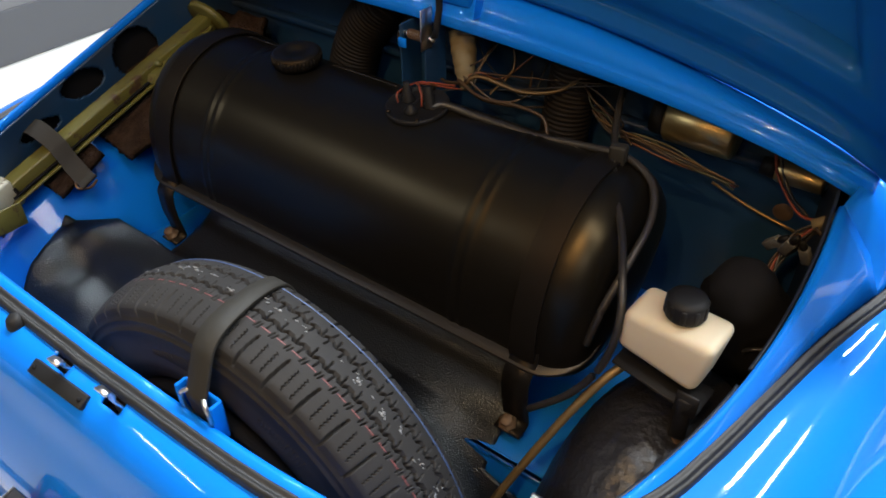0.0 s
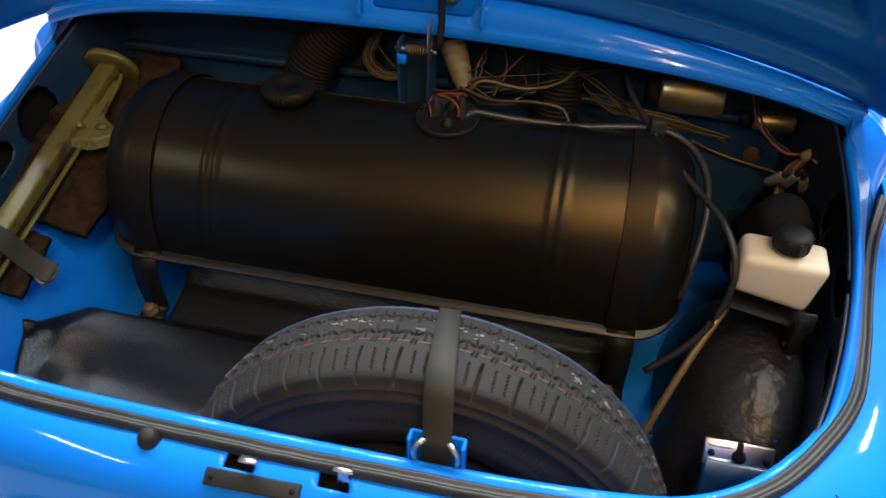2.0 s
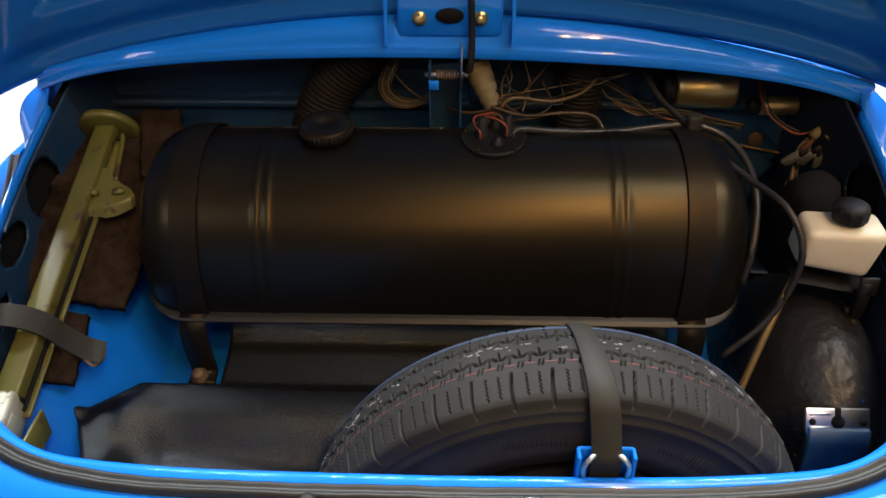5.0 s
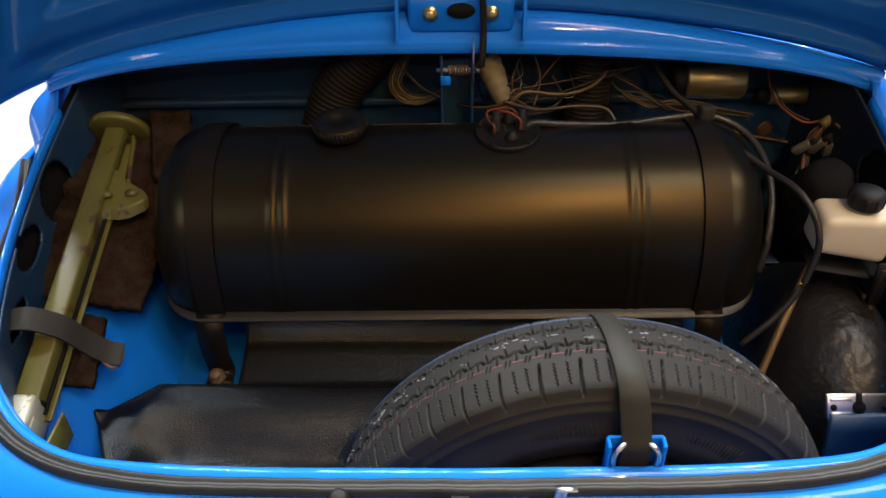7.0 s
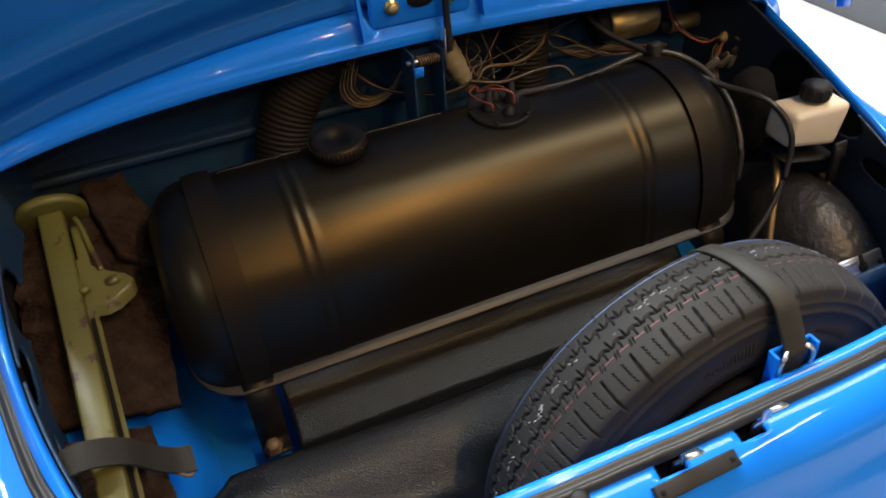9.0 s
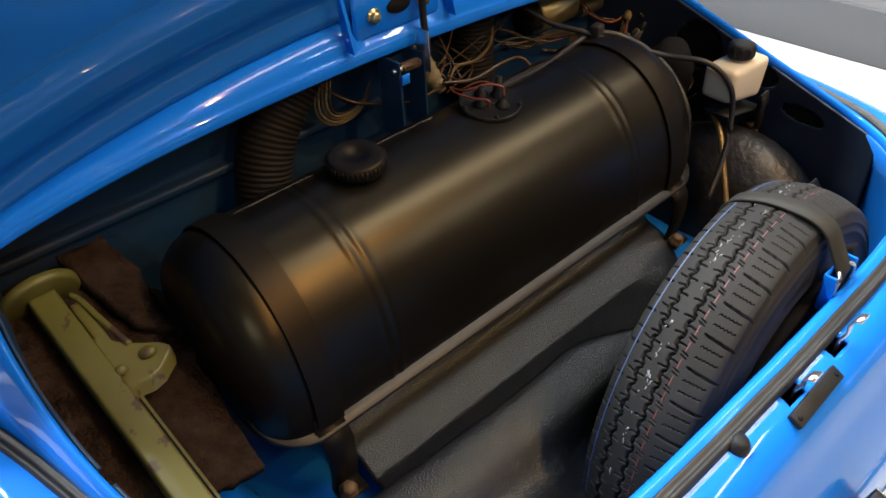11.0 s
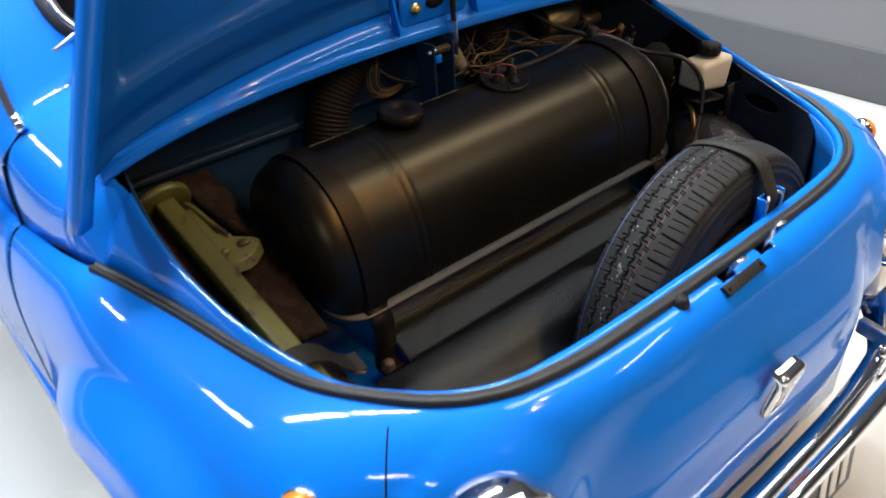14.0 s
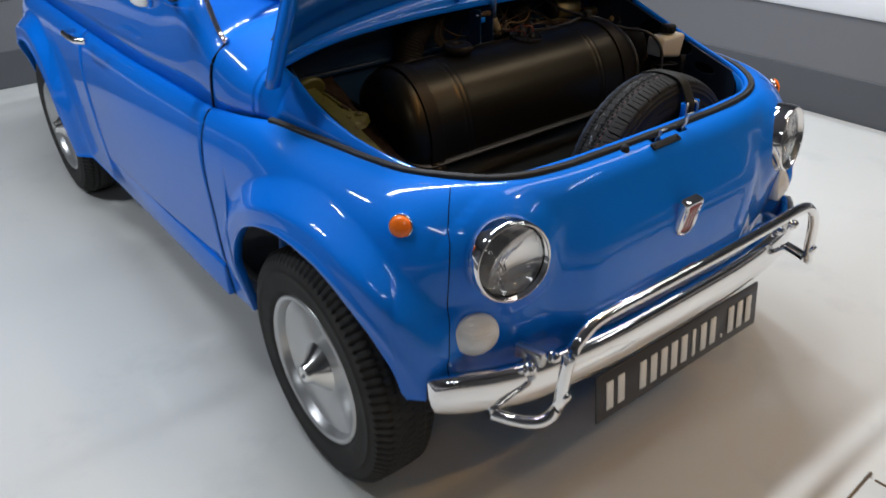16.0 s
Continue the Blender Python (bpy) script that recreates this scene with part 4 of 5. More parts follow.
# ---- badge, latch, buffers ----
badge_m = pose(0.0, -0.399, 0.558, 12)
bm = bmesh.new()
prof2 = rounded([(-0.026, 0.040), (-0.026, -0.032), (-0.010, -0.043), (0.010, -0.043), (0.026, -0.032), (0.026, 0.040)], 0.009, 5)
rows = []
for grow, yy in ((0.0, 0.010), (0.0, -0.004), (-0.002, -0.008), (-0.006, -0.009), (-0.008, -0.006)):
    rows.append([Vector((q[0] * (1 + grow / 0.026), yy, q[1] * (1 + grow / 0.042))) for q in prof2])
bm = grid(rows, close_v=True)
bm.transform(badge_m)
badge = part("badge", bm, CHROME, car, "chrome shield badge with a dark red field and upright bars")
part("field", box((0.044, 0.007, 0.070), badge_m @ pose(0, -0.003, 0), 0.003, 2), BADGERED, badge)
CLAMPPAINT = material("worn_cream_metal", (0.34, 0.34, 0.27), 0.45, metal=0.2, vary=0.2, scale=25, bump=0.1, bump_scale=90, second=(0.12, 0.09, 0.05), second_scale=45, second_cut=(0.60, 0.64))
SEAMPAINT = material("worn_seam", (0.013, 0.011, 0.009), 0.42, metal=0.2, vary=0.4, scale=30, bump=0.1, bump_scale=120, second=(0.012, 0.011, 0.010), second_scale=16, second_cut=(0.5, 0.62))

for i, w in enumerate((0.034, 0.034, 0, 0.034, 0.034, 0.034, 0.034, 0.034, 0.012, 0.034, 0.034, 0.008, 0.034, 0.034, 0.042)):
    if w:
        x = 0.008 - 0.230 + 0.0328 * i
        tall = 0.010 if w < 0.01 else 0.064
        part("bar", box((min(w, 0.023) * 0.85, 0.003, tall), pose(x, -0.4345 + (0.0 if tall > 0.02 else -0.003), 0.258 - (0 if tall > 0.02 else 0.026), -6), 0.001, 1), LETTER, plate)
for x in (-0.0135, -0.0045, 0.0045, 0.0135):
    part("bar", box((0.0022, 0.002, 0.046), badge_m @ pose(x, -0.0070, 0), 0.0005, 1), CHROME, badge)

# latch, buffers and rubber pad on the nose
for x, y in ((-0.102, -0.3105), ):
    part("buffer", lathe([(0.0115, 0.0), (0.012, 0.004), (0.0105, 0.010), (0.0075, 0.015), (0.005, 0.0165), (0.0, 0.0165)], 20, pose(x, y, 0.689, 14) @ Matrix.Diagonal((0.92, 0.92, 1, 1))), BLACKPLASTIC, car, "small black rubber buffer")
pad_m = pose(-0.004, on_body(0.004, -0.333, 0.69).y, on_body(0.004, -0.333, 0.69).z + 0.003, 30, 0, 1.5)
pad = part("latch_pad", box((0.080, 0.014, 0.006), pad_m, 0.0012), BLACKPLASTIC, car, "worn black rubber strip")
for x in (-0.034, 0.034):
    part("screw", lathe([(0.0, 0.0012), (0.0022, 0.001), (0.0026, 0.0)], 10, pad_m @ pose(x, 0, 0.003)), DARK, pad)
for x, tall in ((-0.021, 0.9), (0.058, 1.45)):
    part("latch_slot", box((0.044, 0.030, 0.004), pose(x, -0.312, 0.674, 12), 0.0006, 1), DARK, car)
    foot = Vector((x + 0.009, -0.3165, 0.680))
    rows = [[foot + Vector((dx * wide + 0.006 * f, dy, dz * tall + 0.010)) for dx in (-0.005, 0.005)] for f, wide, dy, dz in ((0, 1, 0.002, -0.006), (0.15, 1, 0.001, 0.006), (0.4, 0.75, -0.003, 0.012), (0.6, 0.9, -0.002, 0.018), (0.8, 1.3, -0.005, 0.024), (1, 1.5, -0.011, 0.026))]
    thick(part("latch_hook", grid(rows), ZINC, car, "bent zinc latch hook"), 0.0025, 0)

# striker plate on its post, clip bracket
rows = [[Vector((0.405 + u * (0.031 + 0.016 * f * f), -0.139 - 0.045 * f, 0.600 - 0.17 * f)) for u in (-1, -0.94, -0.5, 0, 0.5, 0.94, 1)] for f in [k / 8 for k in range(9)]]
post = part("striker_post", grid(rows), BLUE_DULL, car, "dull blue sheet metal post")
thick(post, 0.010, 1)
sp = part("striker_plate", box((0.066, 0.004, 0.026), pose(0.405, -0.136, 0.605, -38), 0.0015), ZINC, post, "zinc striker plate with holes")
for x, r in ((-0.026, 0.0035), (0.026, 0.0035), (0.0, 0.007)):
    part("hole", lathe([(0.0, 0.0), (r, 0.0), (r, -0.001)], 16, pose(0.405 + x, -0.1388, 0.6058, 52)), DARK, sp)
part("slot", box((0.006, 0.0016, 0.012), pose(0.405, -0.1335, 0.6125, -38), 0.0005), DARK, sp)
for up_ in (-0.007, 0.007):
    part("pressed_rib", box((0.022, 0.0022, 0.0030), pose(0.405, -0.136, 0.605, -38) @ pose(-0.018, -0.0022, up_), 0.0010), ZINC, sp)
part("clip_bracket", merge(box((0.045, 0.003, 0.044), pose(0.1345, -0.2730, 0.702), 0.001, 1), box((0.003, 0.012, 0.044), pose(0.1125, -0.2785, 0.702), 0.001, 1), box((0.003, 0.012, 0.044), pose(0.1565, -0.2785, 0.702), 0.001, 1)), BLUE, car, "small blue bracket for the wheel strap", smooth=False)

# hinge with its spring and prop rod
hb = part("hinge_bracket", merge(box((0.003, 0.04, 0.10), pose(-0.024, 0.205, 0.80), 0.001, 1), box((0.003, 0.04, 0.10), pose(0.013, 0.205, 0.80), 0.001, 1), box((0.04, 0.003, 0.09), pose(-0.005, 0.225, 0.795), 0.001, 1)), BLUE_DULL, car, smooth=False)
coil = [Vector((-0.016 + 0.026 * k / 120, 0.193 + 0.0052 * math.cos(k * 0.42), 0.838 + 0.0052 * math.sin(k * 0.42))) for k in range(121)]
bm = bmesh.new()
tube_into(bm, coil, 0.0012, 6)
part("spring", bm, RUSTY, hb, "small coiled steel spring")
part("pin", tube([(-0.030, 0.193, 0.838), (0.022, 0.193, 0.838)], 0.0032, 4, 10), ZINC, hb)
part("prop_rod", tube([(0.018, 0.193, 0.838), (0.024, 0.191, 0.842), (0.026, 0.195, 0.862), (0.026, 0.198, 0.90), (0.020, 0.185, 1.05), (0.012, 0.165, 1.25)], 0.0042, 40, 10), BLACKPLASTIC, hb)
part("tab", box((0.012, 0.003, 0.012), pose(-0.019, 0.183, 0.829), 0.0008, 1), BLUE, hb)
part("lever", box((0.002, 0.022, 0.05), pose(0.0145, 0.188, 0.852), 0.0008, 1), ZINC, hb)

# ---- fuel tank ----
tank = thing("fuel_tank", "satin black rounded steel fuel tank strapped across the luggage space", "fuel tank")
T_X, T_L, T_R = -0.007, 0.350, 0.046
T_C, T_E, T_N = Vector((T_X, 0.092, 0.664)), Vector((0, 0.905, 0.425)), Vector((0, -0.425, 0.905))


def section(ang):
    """The tank's cross-section: y and z by an angle, 0 at the front, past 2.5 the hidden lower side."""
    if ang <= 2.5:
        c, sn = math.cos(ang), math.sin(ang)
        a, b = -math.copysign(abs(c) ** 0.958, c) * 0.123, math.copysign(abs(sn) ** 0.958, sn) * 0.150
        return Vector((0, 0.122 + a - 0.046 * b, 0.6405 + b + 0.046 * a))
    f = (ang - 2.5) / (2 * math.pi - 0.15 - 2.5)
    if f >= 1:
        return section(ang - 2 * math.pi)
    return section(2.5).lerp(section(-0.15), f) + Vector((0, 0.425, -0.905)) * 0.06 * math.sin(math.pi * f) ** 0.6


def tank_point(x, ang, grow=0.0):
    """A place on the shell: across from its middle and round the section, drawn in over the domed ends."""
    a = abs(x)
    f = min(1.0, max(0.0, (a - (T_L - T_R)) / T_R))
    k = 0.62 + 0.38 * max(0.0, 1 - f * f) ** 0.5
    if a > T_L:
        k *= max(0.0, 1 - (a - T_L) / 0.006) ** 0.5
    p = section(ang)
    out = p - Vector((0, T_C.y, T_C.z))
    size = out.length
    q = Vector((0, T_C.y, T_C.z)) + out * (k * (size + grow) / size)
    q.x = x + T_X
    return q


def bead(x):
    out = 0.0
    for c in (-0.2075, -0.1945, 0.1945, 0.2075):
        out += 0.0012 * math.exp(-(((x - c) / 0.0036) ** 2))
    return out


xs = [-0.29 + 0.58 * i / 232 for i in range(233)]
xs = sorted(set([round(x, 5) for x in xs] + [round(sg * (T_L - T_R * (1 - math.sin(math.pi / 2 * k / 16))), 5) for k in range(17) for sg in (1, -1)] + [round(sg * (T_L + 0.006 * f), 5) for f in (0.2, 0.5, 0.8, 1.0) for sg in (1, -1)]))
bm = grid([[tank_point(x, 2 * math.pi * k / 72, bead(x)) for k in range(72)] for x in xs], close_v=True)
shell = part("shell", bm, TANKPAINT, tank)
def flange_line(grow):
    """The tank's outline in the plane of its seam: a rectangle with rounded corners."""
    lx, le = 0.342 + grow, 0.1115 + grow
    r = 0.055
    q = []
    for cx, ce, a0 in ((lx - r, le - r, 0), (r - lx, le - r, 90), (r - lx, r - le, 180), (lx - r, r - le, 270)):
        for k in range(11):
            a = math.radians(a0 + 9 * k)
            q.append((cx + r * math.cos(a), 0.008 + ce + r * math.sin(a)))
    return q


def on_plane(x, e, n):
    p = T_C + T_E * e + T_N * n
    p.x = x + T_X
    return p


lines = [flange_line(g) for g in (-0.020, 0.0, 0.009, 0.0105, 0.009, -0.020)]
part("seam_flange", grid([[on_plane(*lines[k][i], (0.0025, 0.0018, 0.0028, 0.001, -0.001, -0.0022)[k]) for k in range(6)] for i in range(len(lines[0]))], close_u=True), SEAMPAINT, tank, "worn steel flange of the seam")
# worn weld along the top of the shell, on either side of the filler cap
for x0, x1 in ((-0.265, -0.17), (-0.105, 0.0), (0.10, 0.25)):
    part("weld", tube([tuple(tank_point(x0 + (x1 - x0) * k / 6, 1.88 + 0.01 * math.sin(3 * k), 0.0004)) for k in range(7)], 0.0011, 30, 6), SEAMPAINT, tank, "thin worn weld line")
for s in (1, -1):
    rows = []
    for i in range(49):
        ang = -0.10 + 2.5 * i / 48
        rows.append([tank_point(s * 0.288 + dx, ang, 0.0012 + (0.0009 if abs(dx) < 0.0135 else 0.0)) for dx in (-0.0150, -0.0148, -0.0135, 0.0, 0.0135, 0.0148, 0.0150)])
    strap = part("strap", grid(rows), STRAPBLACK, tank, "black steel tank strap")
    thick(strap, 0.0028, 1)
    sx = T_X + s * 0.291
    tail = [Vector((0, a, b)) for a, b in ((0.0005, 0.640), (-0.002, 0.625), (-0.012, 0.614), (-0.0165, 0.604), (-0.0165, 0.575), (-0.0115, 0.545), (-0.012, 0.536), (-0.030, 0.533))]
    rows = [[p + Vector((sx + dx, 0, 0)) for dx in (-0.016, 0.016)] for p in spline(tail, 30)]
    thick(part("strap_tail", grid(rows), STRAPBLACK, strap), 0.0025, 0)
    part("bolt", lathe([(0.0, 0.012), (0.007, 0.012), (0.008, 0.010), (0.008, 0.004), (0.011, 0.003), (0.011, 0.0)], 6, pose(sx - 0.004, -0.021, 0.536, 20)), RUSTY, strap)
up = Matrix.Translation(tank_point(-0.135, 1.62) + Vector((0, 0, 0.001))) @ Euler((radians(4), 0, 0)).to_matrix().to_4x4()
cap = part("filler_cap", lathe([(0.030, -0.01), (0.030, 0.004), (0.036, 0.005), (0.037, 0.008), (0.036, 0.020), (0.034, 0.0226), (0.031, 0.0236), (0.012, 0.0240), (0.011, 0.0215), (0.0, 0.0215)], 48, up @ Matrix.Diagonal((0.86, 0.86, 0.78, 1))), STRAPBLACK, tank, "ribbed black filler cap")
bm = bmesh.new()
for k in range(40):
    a = 2 * math.pi * k / 40
    b = box((0.0018, 0.0024, 0.009), up @ pose(0.0312 * math.cos(a), 0.0312 * math.sin(a), 0.0105, 0, 0, math.degrees(a)))
    bm = merge(bm, b)
part("grip_rib", bm, STRAPBLACK, cap)
up = Matrix.Translation(tank_point(0.060, 1.60) + Vector((0, 0, 0.001))) @ Euler((radians(7), 0, 0)).to_matrix().to_4x4()
sender = part("sender_unit", lathe([(0.037, -0.004), (0.038, 0.003), (0.0365, 0.0045), (0.035, 0.0045), (0.034, 0.003), (0.012, 0.004), (0.0, 0.004)], 40, up), BLACKPLASTIC, tank, "round black sender flange with terminals")
for x, y, h in ((-0.014, 0.002, 0.024), (0.016, 0.004, 0.026), (0.004, -0.016, 0.010), (0.002, 0.018, 0.012)):
    part("terminal", lathe([(0.0085, 0.0), (0.0085, 0.003), (0.0062, 0.005), (0.0058, h * 0.6), (0.0042, h * 0.65), (0.0040, h), (0.0, h)], 14, up @ pose(x, y, 0.003)), BLACKPLASTIC, sender)
for k in range(5):
    a = 2 * math.pi * (k + 0.3) / 5
    part("screw", lathe([(0.0032, 0.0), (0.0032, 0.002), (0.0, 0.003)], 8, up @ pose(0.0345 * math.cos(a), 0.0345 * math.sin(a), 0.004)), STRAPBLACK, sender)

# ---- spare wheel ----
S_C = Vector((0.109, -0.217, 0.528))
spare = thing("spare_wheel", "new black spare tyre standing upright with a strap over it", "wheel")
S_R, S_W, S_BEAD = 0.2408, 0.104, 0.150
RED_W, BLUE_W = 0.23, -0.69


def tread_cut(a, w):
    """Depth of the pattern at angle a (in pitches) and place w -1..1 across, rear to front."""
    out = 0.0
    ph = a % 1.0
    for c, lag in ((-0.39, 0.0), (0.045, 0.5)):
        p = (2 * a + lag) % 1.0
        bend = max(-0.7, min(0.7, abs(p * 2 - 1) * 4 - 2))
        out = max(out, 0.0078 * (1 - sm(0.022, 0.036, abs(w - c - 0.036 * bend))))
        # hooked notches at the bends
        for off, side in ((0.5, 1), (0.0, -1)):
            reach = (w - c) * side
            d = abs((p - off - 0.6 * max(0.0, reach - 0.09) + 0.5) % 1.0 - 0.5)
            if 0 < reach < 0.15:
                out = max(out, 0.0055 * (1 - sm(0.03, 0.06, d)))
    if w > 0.34:
        slot = abs(ph - 0.5 - 0.06 * math.sin((w - 0.34) * 3.2))
        out = max(out, 0.0075 * sm(0.34, 0.44, w) * (1 - sm(0.020 + 0.018 * w, 0.034 + 0.020 * w, slot)))
    if 0.40 < w < 0.79:
        for off in (0.16, 0.84):
            saw = abs(((w - 0.40) * 15) % 1.0 * 2 - 1) * 2 - 1
            out = max(out, 0.0045 * (1 - sm(0.008, 0.020, abs(ph - off - 0.026 * saw))))
    if abs(w - RED_W) < 0.065:
        q = (2 * a) % 1.0
        for off in (0.40, 0.60):
            out = max(out, 0.004 * (1 - sm(0.022, 0.046, abs(q - off - 0.9 * (w - RED_W)))))
    if w < -0.60:
        out = max(out, 0.006 * (1 - sm(0.026, 0.044, abs(ph - 0.5 - 0.1 * (w + 0.8)))) * sm(-0.62, -0.70, w))
        out = max(out, 0.0035 * (1 - sm(0.014, 0.03, abs(ph - 0.04))) * sm(-0.66, -0.72, w))
    elif w < -0.46:
        out = max(out, 0.004 * (1 - sm(0.016, 0.032, abs(ph - 0.25 - 0.4 * (w + 0.5)))))
    return out


PITCH = 44
h = S_W / 2
side_prof = [(0.150, 0.80), (0.160, 0.93), (0.172, 1.0), (0.174, 1.015), (0.180, 1.015), (0.182, 1.005), (0.195, 1.0), (0.2075, 0.972), (0.208, 0.986), (0.2105, 0.979), (0.211, 0.958), (0.2170, 0.930), (0.2175, 0.946), (0.2195, 0.938), (0.2200, 0.902), (0.2240, 0.882)]
ws = [-0.86 + 1.16 * k / 66 for k in range(66)] + [0.30 + 0.56 * k / 72 for k in range(73)]
# fine steps over the upper part of the tread, coarse below in the well
turn = [math.radians(-16 + 212 * i / 1500) for i in range(1501)] + [math.radians(196 + 148 * i / 90) for i in range(1, 90)]
NA = len(turn)


def tread_radius(w):
    return S_R - 0.0135 * w * w - 0.007 * sm(0.74, 1.0, abs(w)) ** 1.6


verts, faces = [], []
for i in range(NA):
    a = turn[i]
    ca, sa = math.cos(a), math.sin(a)
    ring = [(r, -w) for r, w in side_prof] + [(tread_radius(w) - tread_cut(a * PITCH / (2 * math.pi), w), w) for w in ws] + [(r, w) for r, w in side_prof[::-1]]
    for r, w in ring:
        verts.append((r * ca, -w * h, r * sa))
m = len(ring)
for i in range(NA):
    n = (i + 1) % NA
    for k in range(m - 1):
        faces.append((i * m + k, n * m + k, n * m + k + 1, i * m + k + 1))
me = bpy.data.meshes.new("tyre")
me.from_pydata(verts, [], faces)
me.shade_smooth()
me.materials.append(RUBBER)
tyre = new("tyre", me)
tyre.parent = spare
spare.matrix_basis = Matrix.Translation(S_C) @ pose(0, 0, 0, -2.1, 0, 2.27)


def ring_line(w, wide, mat, name, broken=False):
    """A painted line round the tread, left out where the slanted cuts cross it."""
    verts, faces = [], []
    n = PITCH * 20
    for k in range(n):
        a = 2 * math.pi * k / n
        r = tread_radius(w) + 0.0004
        verts += [(r * math.cos(a), -(w + dw) * h, r * math.sin(a)) for dw in (-wide, wide)]
        if not broken or not 3 <= k % 10 <= 6:
            j = (k + 1) % n
            faces.append((2 * k, 2 * k + 1, 2 * j + 1, 2 * j))
    bm = bmesh.new()
    vs = [bm.verts.new(v) for v in verts]
    for q in faces:
        bm.faces.new([vs[i] for i in q])
    return part(name, bm, mat, tyre)


ring_line(BLUE_W, 0.012, MARK_BLUE, "blue_line")
ring_line(RED_W, 0.010, MARK_RED, "red_line", True)
rnd = random.Random(4)
bm = bmesh.new()
for k in range(46):
    a0, w0 = rnd.uniform(0.2, math.pi - 0.2), -0.17 + rnd.gauss(0, 0.06)
    for q in range(rnd.randint(1, 4)):
        a, w = a0 + rnd.gauss(0, 0.012), w0 + rnd.gauss(0, 0.025)
        r = tread_radius(w) + 0.0003
        bm = merge(bm, box((rnd.uniform(0.0012, 0.0042), rnd.uniform(0.0007, 0.0014), 0.0006), Matrix.Translation((r * math.cos(a), -w * h, r * math.sin(a))) @ pose(0, 0, 0, 0, 90 - math.degrees(a), 0) @ pose(0, 0, 0, 0, 0, rnd.uniform(-25, 25))))
tagged(part("tread_fluff", bm, MARK_WHITE, tyre, "white paint specks on the middle rib"), kind="stuff")
# hatching and raised marks on the sidewall
bm = bmesh.new()
for k in range(9):
    a0 = math.radians(40 * k + 12)
    for q in range(14):
        a = a0 + math.radians(q * 1.2)
        r = 0.190
        bm = merge(bm, box((0.016 - 0.0008 * q, 0.0012, 0.0008), Matrix.Translation((r * math.cos(a), -h * 1.003, r * math.sin(a))) @ pose(0, 0, 0, 0, -math.degrees(a), 0)))
tagged(part("sidewall_hatching", bm, RUBBER, tyre), kind="stuff")
part("rim", lathe([(0.152, -0.045), (0.156, -0.058), (0.150, -0.06), (0.148, -0.04), (0.140, 0.0), (0.10, 0.01), (0.0, 0.012)], 48, pose(0, 0, 0, -90) @ Matrix.Diagonal((1, 1, 1, 1))), DARK, spare)

# strap over the spare wheel
wst = thing("wheel_strap", "grey-brown rubber strap hooked over the spare tyre", "strap")
pts = [(0.115, -0.146, 0.62), (0.118, -0.152, 0.715), (0.119, -0.158, 0.745), (0.120, -0.168, 0.7600), (0.123, -0.190, 0.7685), (0.126, -0.215, 0.7715), (0.129, -0.243, 0.7690), (0.131, -0.259, 0.7600), (0.1325, -0.2680, 0.745), (0.1340, -0.2765, 0.728), (0.1345, -0.2810, 0.719), (0.1345, -0.2800, 0.708), (0.1345, -0.2790, 0.696), (0.1345, -0.2770, 0.686)]
path = spline(pts, 140)
rows = []
for i, p in enumerate(path):
    f = i / 140
    w = 0.0100 + 0.0026 * sm(0.55, 0.8, f) - 0.0010 * math.sin(math.pi * sm(0.75, 1.0, f)) + 0.0004 * math.sin(23 * f)
    t = (path[min(i + 1, 140)] - path[max(i - 1, 0)]).normalized()
    n = Vector((1, 0, 0)).cross(t).normalized()
    rows.append([p + Vector((dx * w, 0, 0)) + n * dn * 0.0018 for dx, dn in ((-1, 0.3), (-0.97, 0.9), (-0.88, 1.25), (-0.4, 1.4), (0.4, 1.4), (0.88, 1.25), (0.97, 0.9), (1, 0.3), (1, -0.6), (0.94, -1), (-0.94, -1), (-1, -0.6))])
part("band", grid(rows, close_v=True), STRAPRUBBER, wst)
part("wire_ring", tube([(0.122, -0.279, 0.686), (0.1175, -0.283, 0.698), (0.1165, -0.284, 0.712), (0.1205, -0.283, 0.721), (0.127, -0.2775, 0.723)], 0.0022, 20, 8), ZINC, wst)
part("wire_ring", tube([(0.147, -0.279, 0.686), (0.1515, -0.283, 0.698), (0.1525, -0.284, 0.712), (0.1485, -0.283, 0.721), (0.142, -0.2775, 0.723)], 0.0022, 20, 8), ZINC, wst)

# ---- vinyl mat ----
def mat_height(x, y):
    yf = -0.062 - 0.044 * sm(-0.02, 0.10, x) + 0.003 * math.sin(14 * x)
    f = y - yf
    z = 0.535 + 0.36 * max(0, y + 0.03) + 0.02 * sm(0.02, 0.06, y)
    z += 0.038 * (1 - sm(-0.008, 0.001, f)) * (1 - 0.75 * sm(-0.012, -0.09, f))
    ridge = -0.345 - 0.22 * max(0.0, -0.065 - y)
    z += 0.024 * math.exp(-(((x - ridge) / 0.024) ** 2)) * sm(-0.075, -0.13, y)
    z += (0.0060 * math.sin(4 * x + 62 * y + 2.2) + 0.0018 * math.sin(21 * x - 12 * y)) * sm(-0.02, -0.08, f)
    z += 0.003 * math.exp(-(((x + 0.30 + 0.6 * (y + 0.15)) / 0.022) ** 2)) * sm(-0.05, -0.10, y)
    z -= 0.045 * sm(-0.12, -0.30, y)
    z -= 0.12 * sm(0.14, 0.36, x) * sm(0.0, -0.10, y)
    z += (0.572 - 0.10 * max(0.0, -0.115 - y) - z) * sm(ridge + 0.004, ridge - 0.014, x)
    return z


